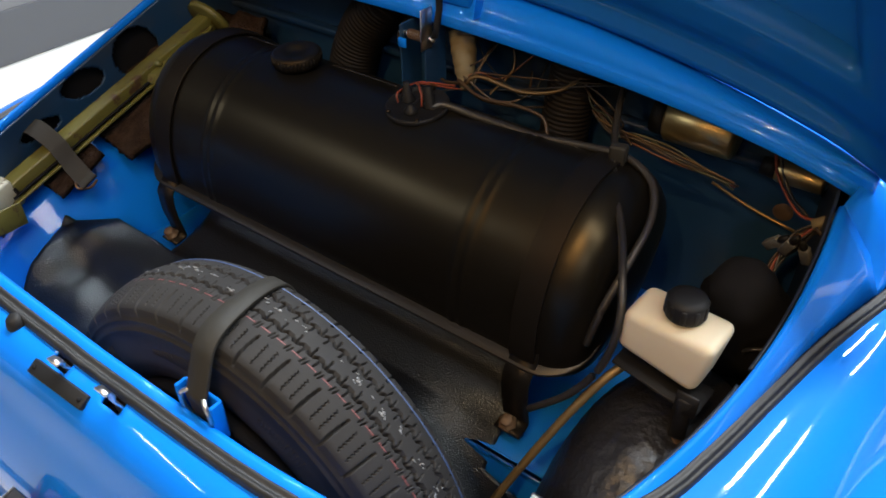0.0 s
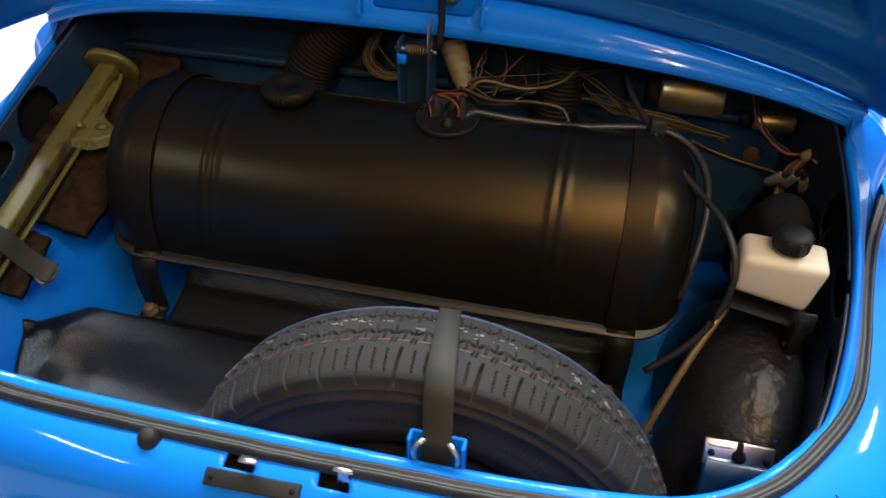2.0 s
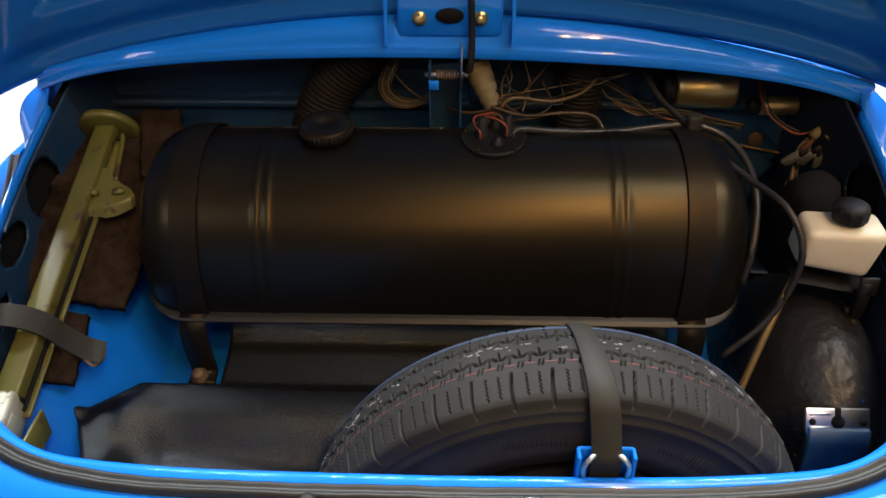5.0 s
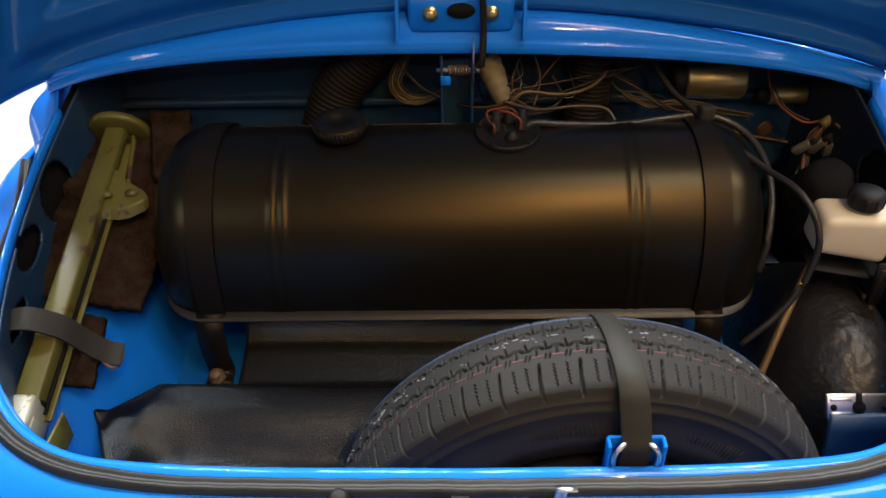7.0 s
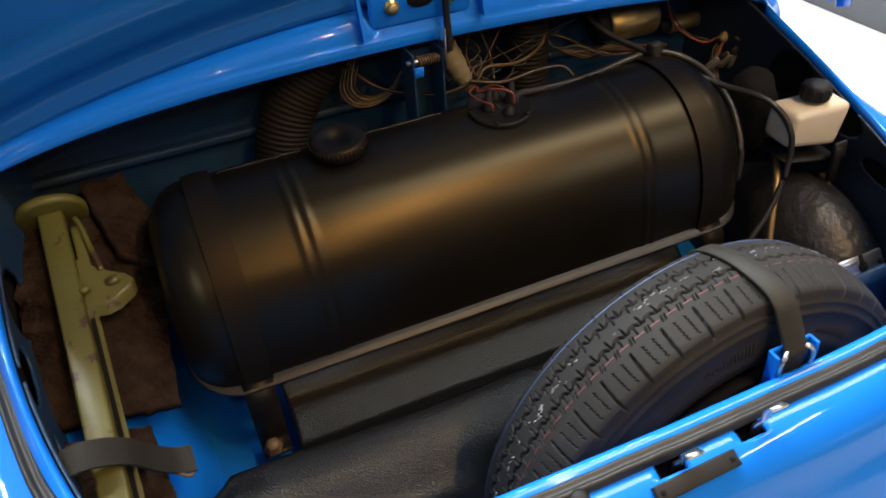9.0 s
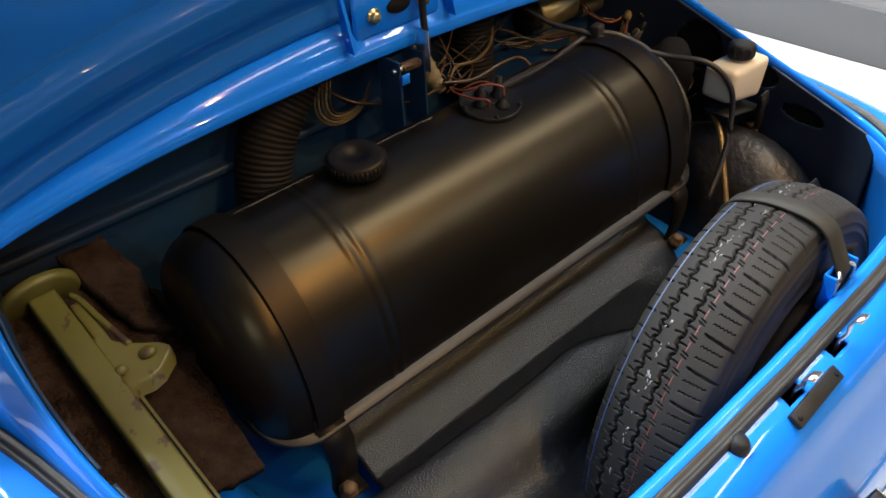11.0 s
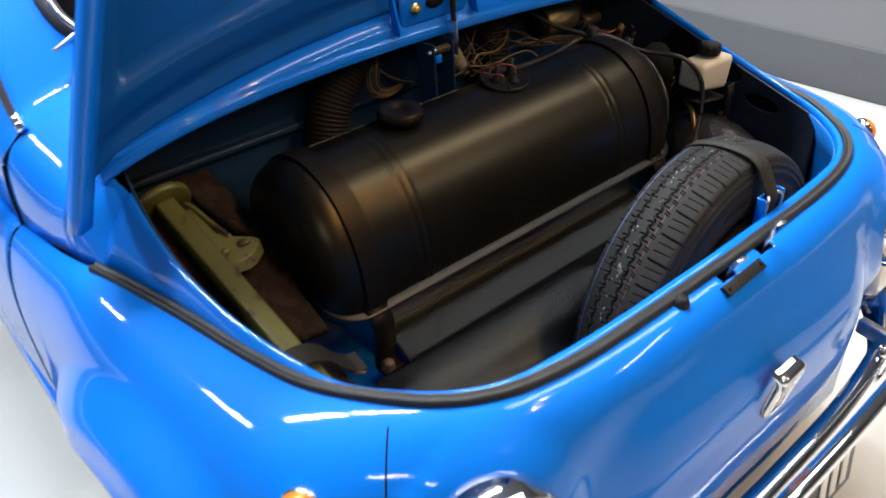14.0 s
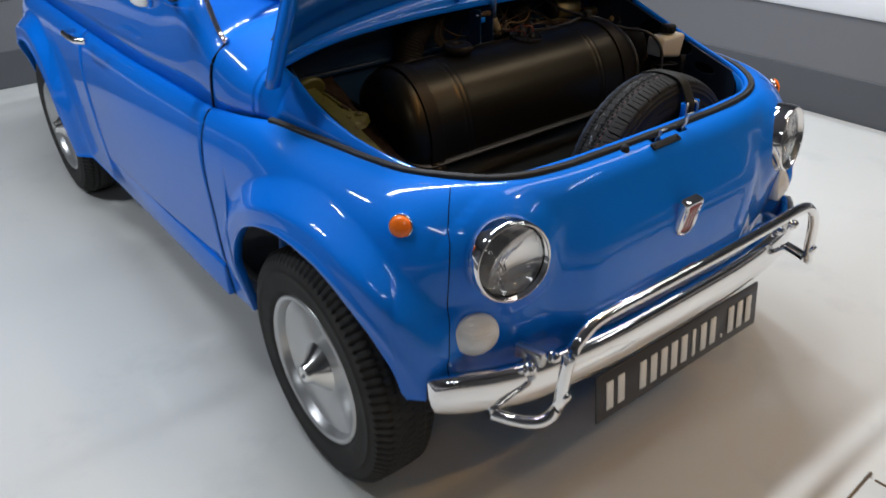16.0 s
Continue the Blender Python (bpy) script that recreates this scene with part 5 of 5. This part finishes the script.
bm = bmesh.new()
vt = {}
NX, NY = 130, 130
for i in range(NX + 1):
    for k in range(NY + 1):
        y = -0.29 + 0.375 * k / NY
        xl = -0.342 - 0.062 * min(1.0, max(0.0, (-0.060 - y) / 0.052)) + 0.050 * min(1.0, max(0.0, (-0.114 - y) / 0.12)) + 0.001 * math.sin(k * 0.2)
        x = xl + (0.343 - xl) * i / NX
        r = math.hypot(x - S_C.x, mat_height(x, y) - S_C.z)
        if y < -0.172 and r < 0.225 and x > -0.09:
            continue
        if y > -0.055 and abs(x) > 0.275:
            continue
        # the flap lies up against the wheel house
        r = 0.385 * max(0.0, 1 - ((0.49 + x) / 0.165) ** 2) ** 0.45 if x < -0.33 else 0.0
        vt[i, k] = bm.verts.new((x, y, max(mat_height(x, y), AXLE_Z + max(0.0, r * r - (y + 0.01) ** 2) ** 0.5 + 0.009)))
for (i, k) in list(vt):
    q = [(i, k), (i + 1, k), (i + 1, k + 1), (i, k + 1)]
    if all(c in vt for c in q):
        bm.faces.new([vt[c] for c in q])
mat_ob = tagged(part("vinyl_mat", bm, VINYL), "creased black grained vinyl mat on the luggage floor", "mat")
thick(mat_ob, 0.003)

# ---- jack, felt pads and strap ----
def slab(poly, thickness, mat, name, label, category, ragged=0.0012, seed=1, lift=None):
    """A flat pad with ragged edges from its corner points."""
    rr = random.Random(seed)
    edge = []
    for a, b in zip(poly, poly[1:] + poly[:1]):
        a, b = Vector(a), Vector(b)
        n = max(4, int((b - a).length / 0.008))
        for k in range(n):
            p = a.lerp(b, k / n)
            edge.append(p + Vector((rr.uniform(-1, 1), rr.uniform(-1, 1), rr.uniform(-0.3, 0.3))) * ragged)
    bm = bmesh.new()
    vs = [bm.verts.new(p) for p in edge]
    f = bm.faces.new(vs)
    bmesh.ops.triangulate(bm, faces=[f])
    bmesh.ops.subdivide_edges(bm, edges=[e for e in bm.edges if not e.is_boundary], cuts=2, use_grid_fill=True)
    for v in bm.verts:
        v.co.z += 0.004 * noise.noise(v.co * 30)
    ob = tagged(part(name, bm, mat), label, category)
    thick(ob, thickness, 0)
    return ob


slab([(-0.490, 0.262, 0.742), (-0.40, 0.268, 0.735), (-0.352, 0.20, 0.700), (-0.372, 0.05, 0.652), (-0.374, -0.010, 0.634), (-0.43, -0.006, 0.642), (-0.488, -0.006, 0.652), (-0.50, 0.03, 0.668), (-0.502, 0.12, 0.70), (-0.498, 0.20, 0.725)], 0.012, FELT, "felt_pad", "matted brown felt pad under the jack", "felt", seed=3)
slab([(-0.53, -0.028, 0.654), (-0.404, -0.032, 0.644), (-0.398, -0.112, 0.612), (-0.53, -0.10, 0.628)], 0.010, FELT, "felt_pad", "frayed strip of brown felt under the jack", "felt", seed=5)
slab([(-0.42, 0.262, 0.752), (-0.372, 0.272, 0.752), (-0.358, 0.24, 0.715), (-0.365, 0.15, 0.69), (-0.395, 0.16, 0.715)], 0.010, FELT, "felt_pad", "loose piece of brown felt beside the tank", "felt", seed=9)

jack = thing("car_jack", "olive green steel car jack with chipped paint on felt", "jack")
J0, J1 = Vector((-0.452, 0.222, 0.745)), Vector((-0.440, -0.165, 0.629))
jd = (J1 - J0).normalized()
jm = Matrix.Translation((J0 + J1) / 2) @ jd.to_track_quat("Z", "X").to_matrix().to_4x4()
beam = part("beam", box((0.028, 0.026, (J1 - J0).length), jm, 0.003), OLIVE, jack)
fm = Matrix.Translation(J0 - jd * 0.004) @ (jd * -1 + Vector((0, 0.1, 0.30))).to_track_quat("Z", "Y").to_matrix().to_4x4()
part("foot", lathe([(0.0, 0.004), (0.018, 0.003), (0.024, -0.001), (0.0295, -0.001), (0.031, 0.003), (0.0335, 0.003), (0.0335, -0.003), (0.030, -0.0045), (0.0, -0.004)], 36, fm @ Matrix.Diagonal((1.14, 1.14, 1.3, 1))), OLIVE, jack, "round dished jack foot")
side = Vector((1, 0, 0))
def on_jack(t, sx, up_):
    return J0.lerp(J1, t) + side * sx + Vector((0, 0.36, 0.93)) * up_
# open edge of the channel, its turned-in rim and the dark gap between
part("gap", box((0.0022, 0.006, (J1 - J0).length * 0.93), Matrix.Translation(on_jack(0.52, 0.0143, -0.004)) @ jm.to_3x3().to_4x4(), 0.0005), DARK, beam)
part("rim", box((0.0035, 0.012, (J1 - J0).length * 0.93), Matrix.Translation(on_jack(0.52, 0.0150, -0.012)) @ jm.to_3x3().to_4x4(), 0.001), OLIVE, beam)
part("arm", tube([on_jack(0.035, 0.022, 0.004), on_jack(0.07, 0.026, 0.006), on_jack(0.15, 0.030, 0.007), on_jack(0.25, 0.036, 0.009)], 0.0032, 18, 8), OLIVE, jack)
part("ratchet", box((0.008, 0.012, 0.075), Matrix.Translation(on_jack(0.15, 0.021, 0.0)) @ jm.to_3x3().to_4x4(), 0.002), OLIVE, jack)
outline = [(0.19, 0.012), (0.20, 0.020), (0.235, 0.031), (0.262, 0.046), (0.280, 0.058), (0.300, 0.064), (0.316, 0.061), (0.330, 0.053), (0.345, 0.044), (0.352, 0.032), (0.348, 0.022), (0.362, 0.012)]
hook_rows = []
for grow, up_ in ((0.0, -0.006), (0.0, 0.006), (-0.0012, 0.0078), (-0.0030, 0.0084)):
    hook_rows.append([on_jack(t + (0.28 - t) * -grow * 12, sx + (0.036 - sx) * -grow * 30, up_) for t, sx in outline])
bm = grid(hook_rows, close_v=True)
bm.faces.new([v for v in bm.verts][-len(outline):])
hk = part("hook", bm, OLIVE, jack, "hooked lifting arm", smooth=False)
for t, sx, r in ((0.292, 0.044, 0.0085), (0.315, 0.016, 0.006)):
    part("rivet", lathe([(r, -0.002), (r, 0.001), (r * 0.9, 0.003), (r * 0.5, 0.005), (0.0, 0.0055)], 14, Matrix.Translation(on_jack(t, sx, 0.0135 if sx < 0.03 else 0.0085)) @ pose(0, 0, 0, -20)), OLIVE, hk)
cl = part("clamp", merge(box((0.044, 0.034, 0.066), Matrix.Translation(on_jack(1.045, -0.003, 0.001)) @ jm.to_3x3().to_4x4(), 0.005), box((0.026, 0.036, 0.036), Matrix.Translation(on_jack(1.06, -0.003, 0.002)) @ jm.to_3x3().to_4x4(), 0.002)), CLAMPPAINT, jack, "pale worn metal clamp")
part("slot", box((0.014, 0.0362, 0.005), Matrix.Translation(on_jack(0.972, -0.003, 0.0015)) @ jm.to_3x3().to_4x4(), 0.001), DARK, cl)
part("ear", box((0.034, 0.003, 0.050), Matrix.Translation(on_jack(1.05, 0.036, -0.008)) @ jm.to_3x3().to_4x4() @ pose(0, 0, 0, 0, 18, 0), 0.001), OLIVE, jack, "flat olive ear with a rivet")
js = thing("jack_strap", "dark grey rubber strap holding the jack down", "strap")
pts = spline([(-0.53, -0.080, 0.655), (-0.485, -0.088, 0.684), (-0.455, -0.088, 0.692), (-0.425, -0.083, 0.676), (-0.405, -0.080, 0.650), (-0.388, -0.078, 0.634), (-0.374, -0.078, 0.630)], 50)
rows = []
for i, p in enumerate(pts):
    t = (pts[min(i + 1, 50)] - pts[max(i - 1, 0)]).normalized()
    wv = Vector((0, 0.93, 0.36))
    n = t.cross(wv).normalized()
    rows.append([p + wv * (0.013 * a) + n * 0.0016 * b for a, b in ((-1, 1), (1, 1), (1, -1), (-1, -1))])
part("band", grid(rows, close_v=True), STRAPRUBBER, js, smooth=False)
part("hook", tube([(-0.392, -0.088, 0.630), (-0.380, -0.094, 0.626), (-0.378, -0.078, 0.620), (-0.378, -0.065, 0.626)], 0.0018, 14, 8), RUSTY, js)

# ---- washer reservoir ----
res = thing("washer_bottle", "yellowed white plastic washer bottle with a black cap", "bottle")
rm = pose(0.426, 0.010, 0.730, 0, 0, -4)
bm = bmesh.new()
bmesh.ops.create_cube(bm, size=1)
bm.transform(Matrix.Diagonal((0.084, 0.050, 0.046, 1)))
for v in bm.verts:
    if v.co.z < 0:
        v.co.x += -0.004 if v.co.x < 0 else -0.010
        v.co.z -= 0.013 if v.co.x > 0 else 0.0
        v.co.y *= 0.94
bmesh.ops.bevel(bm, geom=bm.edges[:], offset=0.010, segments=4, profile=0.55, affect="EDGES")
bm.transform(rm)
part("bottle", bm, CREAM, res)
part("neck", lathe([(0.013, 0.0), (0.013, 0.010)], 24, rm @ pose(0.002, 0.0, 0.022)), CREAM, res)
cp = part("cap", lathe([(0.017, 0.0), (0.0175, 0.002), (0.0175, 0.014), (0.0165, 0.018), (0.010, 0.0195), (0.0, 0.0195)], 30, rm @ pose(0.002, 0.0, 0.027)), BLACKPLASTIC, res, "ribbed black screw cap")
for k in range(10):
    a = 2 * math.pi * k / 10
    part("rib", box((0.0022, 0.0045, 0.013), rm @ pose(0.002 + 0.0175 * math.cos(a), 0.0175 * math.sin(a), 0.036, 0, 0, math.degrees(a)), 0.0006, 1), BLACKPLASTIC, cp)
part("bracket", merge(box((0.086, 0.04, 0.003), pose(0.424, 0.004, 0.682, 0, 9, -4), 0.001, 1), box((0.014, 0.010, 0.05), pose(0.455, -0.022, 0.672, 0, 0, 10), 0.002, 1), box((0.020, 0.004, 0.022), pose(0.456, -0.024, 0.692, -8), 0.001, 1)), BLACKPLASTIC, res, "black steel bracket")
part("stay", tube([(0.45, -0.015, 0.655), (0.458, -0.02, 0.63), (0.462, -0.018, 0.615)], 0.008, 8, 8, 0.5), RUSTY, res)

# ---- ribbed air hoses ----
def ribbed(path, radius, turns, label):
    rows = []
    n = turns * 6
    pts = spline(path, n)
    for i, p in enumerate(pts):
        d = (pts[min(i + 1, n)] - pts[max(i - 1, 0)]).normalized()
        a = d.cross(Vector((0, 1, 0.2))).normalized()
        b = a.cross(d)
        r = radius * (1 + 0.022 * math.cos(2 * math.pi * i / 6))
        rows.append([p + r * (a * math.cos(2 * math.pi * k / 28) + b * math.sin(2 * math.pi * k / 28)) for k in range(28)])
    return tagged(part("air_hose", grid(rows, close_v=True), HOSE), label, "hose", "ribbed air hoses")


ribbed([(-0.192, 0.250, 0.66), (-0.182, 0.262, 0.73), (-0.160, 0.268, 0.785), (-0.118, 0.272, 0.835), (-0.09, 0.275, 0.86)], 0.034, 36, "dark brown ribbed air hose behind the tank")
ribbed([(0.166, 0.262, 0.68), (0.168, 0.268, 0.76), (0.172, 0.272, 0.81), (0.175, 0.275, 0.86)], 0.030, 30, "dark ribbed air hose among the wires")

# ---- relays and flasher ----
def can(at, length, radius, mat, label):
    th = thing("relay", label, "relay")
    mm = Matrix.Translation(at) @ pose(0, 0, 0, 0, 90, 0)
    part("can", lathe([(0.0, -length / 2), (radius * 0.9, -length / 2), (radius, -length / 2 + 0.003), (radius, length / 2 - 0.003), (radius * 0.93, length / 2), (0, length / 2)], 32, mm), mat, th)
    part("base", lathe([(0.0, -length / 2 - 0.016), (radius * 0.8, -length / 2 - 0.016), (radius * 0.85, -length / 2)], 24, mm), BLACKPLASTIC, th)


can((0.333, 0.272, 0.788), 0.078, 0.027, BRASS, "yellow zinc plated relay can on the bulkhead")
can((0.442, 0.285, 0.757), 0.050, 0.013, BRASS, "small dull brass relay can on the bulkhead")
bagt = thing("taped_bulb_holder", "bulb holder wrapped in yellowed tape hanging on wires", "bulb holder")
part("wrap", tube([(0.034, 0.235, 0.830), (0.041, 0.228, 0.815), (0.050, 0.218, 0.795), (0.058, 0.208, 0.778)], lambda f: 0.0165 - 0.010 * f * f + 0.0005 * math.sin(31 * f), 36, 14), TAPE, bagt)
part("collar", tube([(0.030, 0.238, 0.838), (0.034, 0.235, 0.829)], 0.0165, 3, 16), TAPE, bagt)
part("rust_spot", lathe([(0.0, 0.002), (0.006, 0.002), (0.011, 0.0008), (0.012, 0.0)], 18, pose(0.433, 0.3025, 0.697, 90)), RUSTY, car)

# ---- wires ----
def harness(name, label, wires):
    th = thing(name, label, "wiring")
    for pts, r, mat in wires:
        part("wire", tube(pts, r * 0.8, max(16, 7 * len(pts)), 7), mat, th)
    return th


harness("wiring_loom", "loose brown and yellowed wires hanging over the tank", [
    ([(-0.092, 0.27, 0.835), (-0.070, 0.262, 0.805), (-0.041, 0.245, 0.786), (0.017, 0.215, 0.778), (0.063, 0.20, 0.791)], 0.0026, WIRE_BROWN),
    ([(0.063, 0.20, 0.791), (0.080, 0.205, 0.803), (0.132, 0.218, 0.793), (0.177, 0.238, 0.802), (0.203, 0.27, 0.835)], 0.0028, WIRE_YELLOW),
    ([(0.052, 0.20, 0.793), (0.094, 0.188, 0.787), (0.142, 0.188, 0.791), (0.178, 0.188, 0.787), (0.192, 0.178, 0.772)], 0.0028, WIRE_BROWN),
    ([(0.068, 0.21, 0.788), (0.066, 0.236, 0.809), (0.082, 0.255, 0.838), (0.090, 0.256, 0.838), (0.102, 0.245, 0.804), (0.092, 0.21, 0.782)], 0.0018, WIRE_YELLOW),
    ([(0.060, 0.20, 0.80), (0.10, 0.21, 0.775), (0.13, 0.23, 0.782), (0.12, 0.26, 0.80)], 0.0018, WIRE_BROWN),
    ([(0.06, 0.205, 0.785), (0.075, 0.22, 0.765), (0.11, 0.24, 0.758), (0.15, 0.25, 0.765)], 0.002, WIRE_BROWN),
    ([(0.045, 0.21, 0.80), (0.03, 0.24, 0.775), (0.02, 0.26, 0.80), (0.0, 0.27, 0.84)], 0.0018, WIRE_BLACK),
    ([(0.05, 0.205, 0.79), (0.07, 0.22, 0.80), (0.09, 0.24, 0.79), (0.13, 0.26, 0.83)], 0.0016, WIRE_ORANGE),
])
harness("wire_coil", "coil of pale wires tied beside the hinge", [
    ([(-0.070 + 0.003 * k, 0.275, 0.84), (-0.090 + 0.004 * k, 0.268 - 0.002 * k, 0.808), (-0.094 + 0.004 * k, 0.264 - 0.002 * k, 0.785 + 0.002 * k), (-0.080 + 0.003 * k, 0.262, 0.766 + 0.003 * k), (-0.055, 0.26, 0.762 + 0.003 * k), (-0.030, 0.258, 0.774 + 0.002 * k), (-0.012, 0.262, 0.80)], 0.0017, (WIRE_YELLOW, TAPE, WIRE_YELLOW, TAPE, WIRE_BROWN)[k]) for k in range(5)
])
harness("sender_wires", "short red wires on the tank sender", [
    ([(0.055, 0.19, 0.79), (0.032, 0.155, 0.802), (0.030, 0.125, 0.806), (0.036, 0.105, 0.808), (0.037, 0.105, 0.798)], 0.0017, WIRE_RED),
    ([(0.059, 0.19, 0.787), (0.038, 0.145, 0.806), (0.052, 0.125, 0.815), (0.066, 0.112, 0.812), (0.067, 0.110, 0.800)], 0.0017, WIRE_RED),
    ([(0.061, 0.195, 0.785), (0.045, 0.16, 0.800), (0.058, 0.14, 0.812), (0.068, 0.118, 0.810)], 0.0015, WIRE_ORANGE),
    ([(0.058, 0.19, 0.787), (0.052, 0.15, 0.796), (0.050, 0.12, 0.796), (0.055, 0.098, 0.792)], 0.0015, WIRE_BLACK),
])
harness("fuel_hose", "black rubber fuel hose running over the tank", [
    ([(0.072, 0.118, 0.794), (0.082, 0.130, 0.798), (0.122, 0.140, 0.791), (0.192, 0.150, 0.785), (0.248, 0.160, 0.787), (0.295, 0.160, 0.790), (0.331, 0.145, 0.781), (0.350, 0.110, 0.765), (0.352, 0.065, 0.740), (0.346, 0.03, 0.70), (0.34, 0.02, 0.66)], 0.0055, WIRE_BLACK),
])
harness("breather_hose", "thin black breather hose looping beside the tank", [
    ([(0.238, 0.27, 0.835), (0.258, 0.21, 0.806), (0.278, 0.165, 0.797), (0.302, 0.12, 0.785), (0.337, 0.07, 0.771), (0.364, 0.02, 0.765), (0.380, -0.010, 0.732), (0.374, -0.022, 0.684), (0.35, -0.032, 0.640), (0.314, -0.04, 0.602)], 0.0048, WIRE_BLACK),
])
clip_t = thing("hose_clip", "small grey clip holding the hoses", "clip")
part("clip", box((0.018, 0.014, 0.022), pose(0.290, 0.150, 0.797, 0, 0, 10), 0.003), STRAPRUBBER, clip_t)
cols = (WIRE_BROWN, WIRE_ORANGE, WIRE_GREEN, WIRE_RED, WIRE_BROWN, WIRE_YELLOW, WIRE_BLACK, WIRE_GREEN, WIRE_BROWN)
rnd = random.Random(11)
def jit(p, a=0.006):
    return tuple(c + rnd.uniform(-a, a) for c in p)
harness("cross_loom", "bundle of coloured wires along the bulkhead", [
    ([jit((0.215, 0.25, 0.775)), jit((0.245, 0.238, 0.770)), jit((0.276, 0.235, 0.768)), jit((0.323, 0.24, 0.760)), jit((0.385, 0.25, 0.742))], 0.0017, cols[k % 9]) for k in range(8)
])
harness("fuse_wires", "tangle of wires under the cowl", [
    ([jit((0.185, 0.26, 0.815), 0.012), jit((0.21, 0.245, 0.79), 0.012), jit((0.245, 0.245, 0.785), 0.012), jit((0.27, 0.23, 0.775), 0.012)], 0.0016, cols[(k * 2) % 9]) for k in range(3)
])
harness("thin_wires", "tangle of thin loose wires behind the tank", [
    ([jit((rnd.uniform(-0.02, 0.10), 0.255, 0.825), 0.012), jit((rnd.uniform(0.0, 0.14), 0.225, 0.80), 0.02), jit((rnd.uniform(0.05, 0.20), 0.215, 0.785), 0.016), jit((rnd.uniform(0.12, 0.28), 0.245, 0.80), 0.02)], 0.0012, (WIRE_BROWN, WIRE_BLACK, WIRE_BLACK)[k % 3]) for k in range(3)
])
harness("side_loom", "tangled dark wires in the corner of the luggage space", [
    ([jit((0.505, 0.25, 0.765)), jit((0.485, 0.24, 0.742)), jit((0.463, 0.225, 0.715)), jit((0.452, 0.20, 0.68)), jit((0.47, 0.17, 0.64))], 0.0019, (WIRE_BLACK, WIRE_BROWN, WIRE_BLACK, WIRE_RED)[k % 4]) for k in range(8)
] + [
    ([jit((0.49, 0.22, 0.74), 0.015), jit((0.510, 0.19, 0.724), 0.015), jit((0.510, 0.15, 0.69), 0.02), jit((0.485, 0.12, 0.66), 0.02), jit((0.48, 0.15, 0.62), 0.02)], 0.0024, (WIRE_BLACK, WIRE_BLACK, WIRE_BROWN)[k % 3]) for k in range(9)
] + [
    ([(0.402, 0.285, 0.82), (0.412, 0.278, 0.780), (0.425, 0.27, 0.754), (0.457, 0.25, 0.734), (0.485, 0.24, 0.742)], 0.0022, WIRE_RED),
    ([(0.408, 0.285, 0.82), (0.420, 0.278, 0.772), (0.440, 0.265, 0.745), (0.465, 0.248, 0.736)], 0.0024, WIRE_BLACK),
])
boot = thing("rubber_boot", "black rubber boot over the steering column behind the bottle", "boot")
bm = lathe([(0.0, 0.052), (0.016, 0.050), (0.026, 0.042), (0.031, 0.028), (0.036, 0.018), (0.035, 0.010), (0.042, 0.0), (0.041, -0.010), (0.048, -0.022), (0.046, -0.050), (0.050, -0.075)], 36, along_axis((-0.10, -0.45, 1), (0.448, 0.135, 0.690)))
for v in bm.verts:
    v.co += Vector((noise.noise(v.co * 45), noise.noise(v.co * 45 + Vector((9, 0, 0))), noise.noise(v.co * 45 + Vector((0, 9, 0))))) * 0.004
part("boot", bm, DARK, boot)
for at, turn in (((0.462, 0.205, 0.722), 20), ((0.480, 0.212, 0.714), -15), ((0.447, 0.212, 0.716), 35)):
    cn = thing("wire_connector", "small grey plastic plug on the dark wires", "plug", "plugs on the corner wires", at)
    part("housing", box((0.011, 0.008, 0.026), pose(0, 0, 0, 25, turn, 0), 0.0015), CONNECTOR, cn)
    part("sleeve", lathe([(0.0038, 0.0), (0.0042, 0.004), (0.0030, 0.014), (0.0, 0.014)], 10, pose(0, 0, 0, 25, turn, 0) @ pose(0, 0, 0.012)), BLACKPLASTIC, cn)
tp = thing("tape_wrap", "piece of yellowed tape round the wires", "tape")
part("wrap", tube([(0.474, 0.232, 0.738), (0.490, 0.238, 0.748), (0.508, 0.246, 0.760)], 0.0065, 8, 10), TAPE, tp)
harness("brake_pipe", "old copper coloured pipe beside the wheel house", [
    ([(0.408, 0.03, 0.673), (0.391, 0.01, 0.674), (0.376, -0.01, 0.660), (0.352, -0.04, 0.612), (0.325, -0.075, 0.545), (0.305, -0.10, 0.49)], 0.0055, COPPER),
])
harness("bulkhead_cable", "thin cable along the blue bulkhead", [
    ([(0.35, 0.295, 0.71), (0.40, 0.297, 0.692), (0.476, 0.297, 0.676)], 0.0024, COPPER),
])
harness("bonnet_cable", "grey cable along the inner wing", [
    ([(0.47, -0.19, 0.62), (0.485, -0.15, 0.645), (0.500, -0.06, 0.668), (0.505, 0.05, 0.672), (0.505, 0.14, 0.66)], 0.0055, WIRE_BLACK),
    ([(0.44, -0.235, 0.66), (0.465, -0.19, 0.672), (0.478, -0.14, 0.678)], 0.0045, ALU),
])

# ---- steel cover in the floor ----
hatch = tagged(part("floor_hatch", box((0.30, 0.30, 0.006), pose(0.097, -0.925, 0.003, 0, 0, 3), 0.002, 1), FLOORMAT), "small grey steel cover in the hall floor", "hatch", kind="structure")
part("rim", merge(box((0.30, 0.006, 0.004), pose(0.097 + 0.0078, -0.925 + 0.1498, 0.0055, 0, 0, 3)), box((0.006, 0.30, 0.004), pose(0.097 + 0.1498, -0.925 - 0.0078 + 0.0, 0.0055, 0, 0, 3))), RUSTY, hatch)
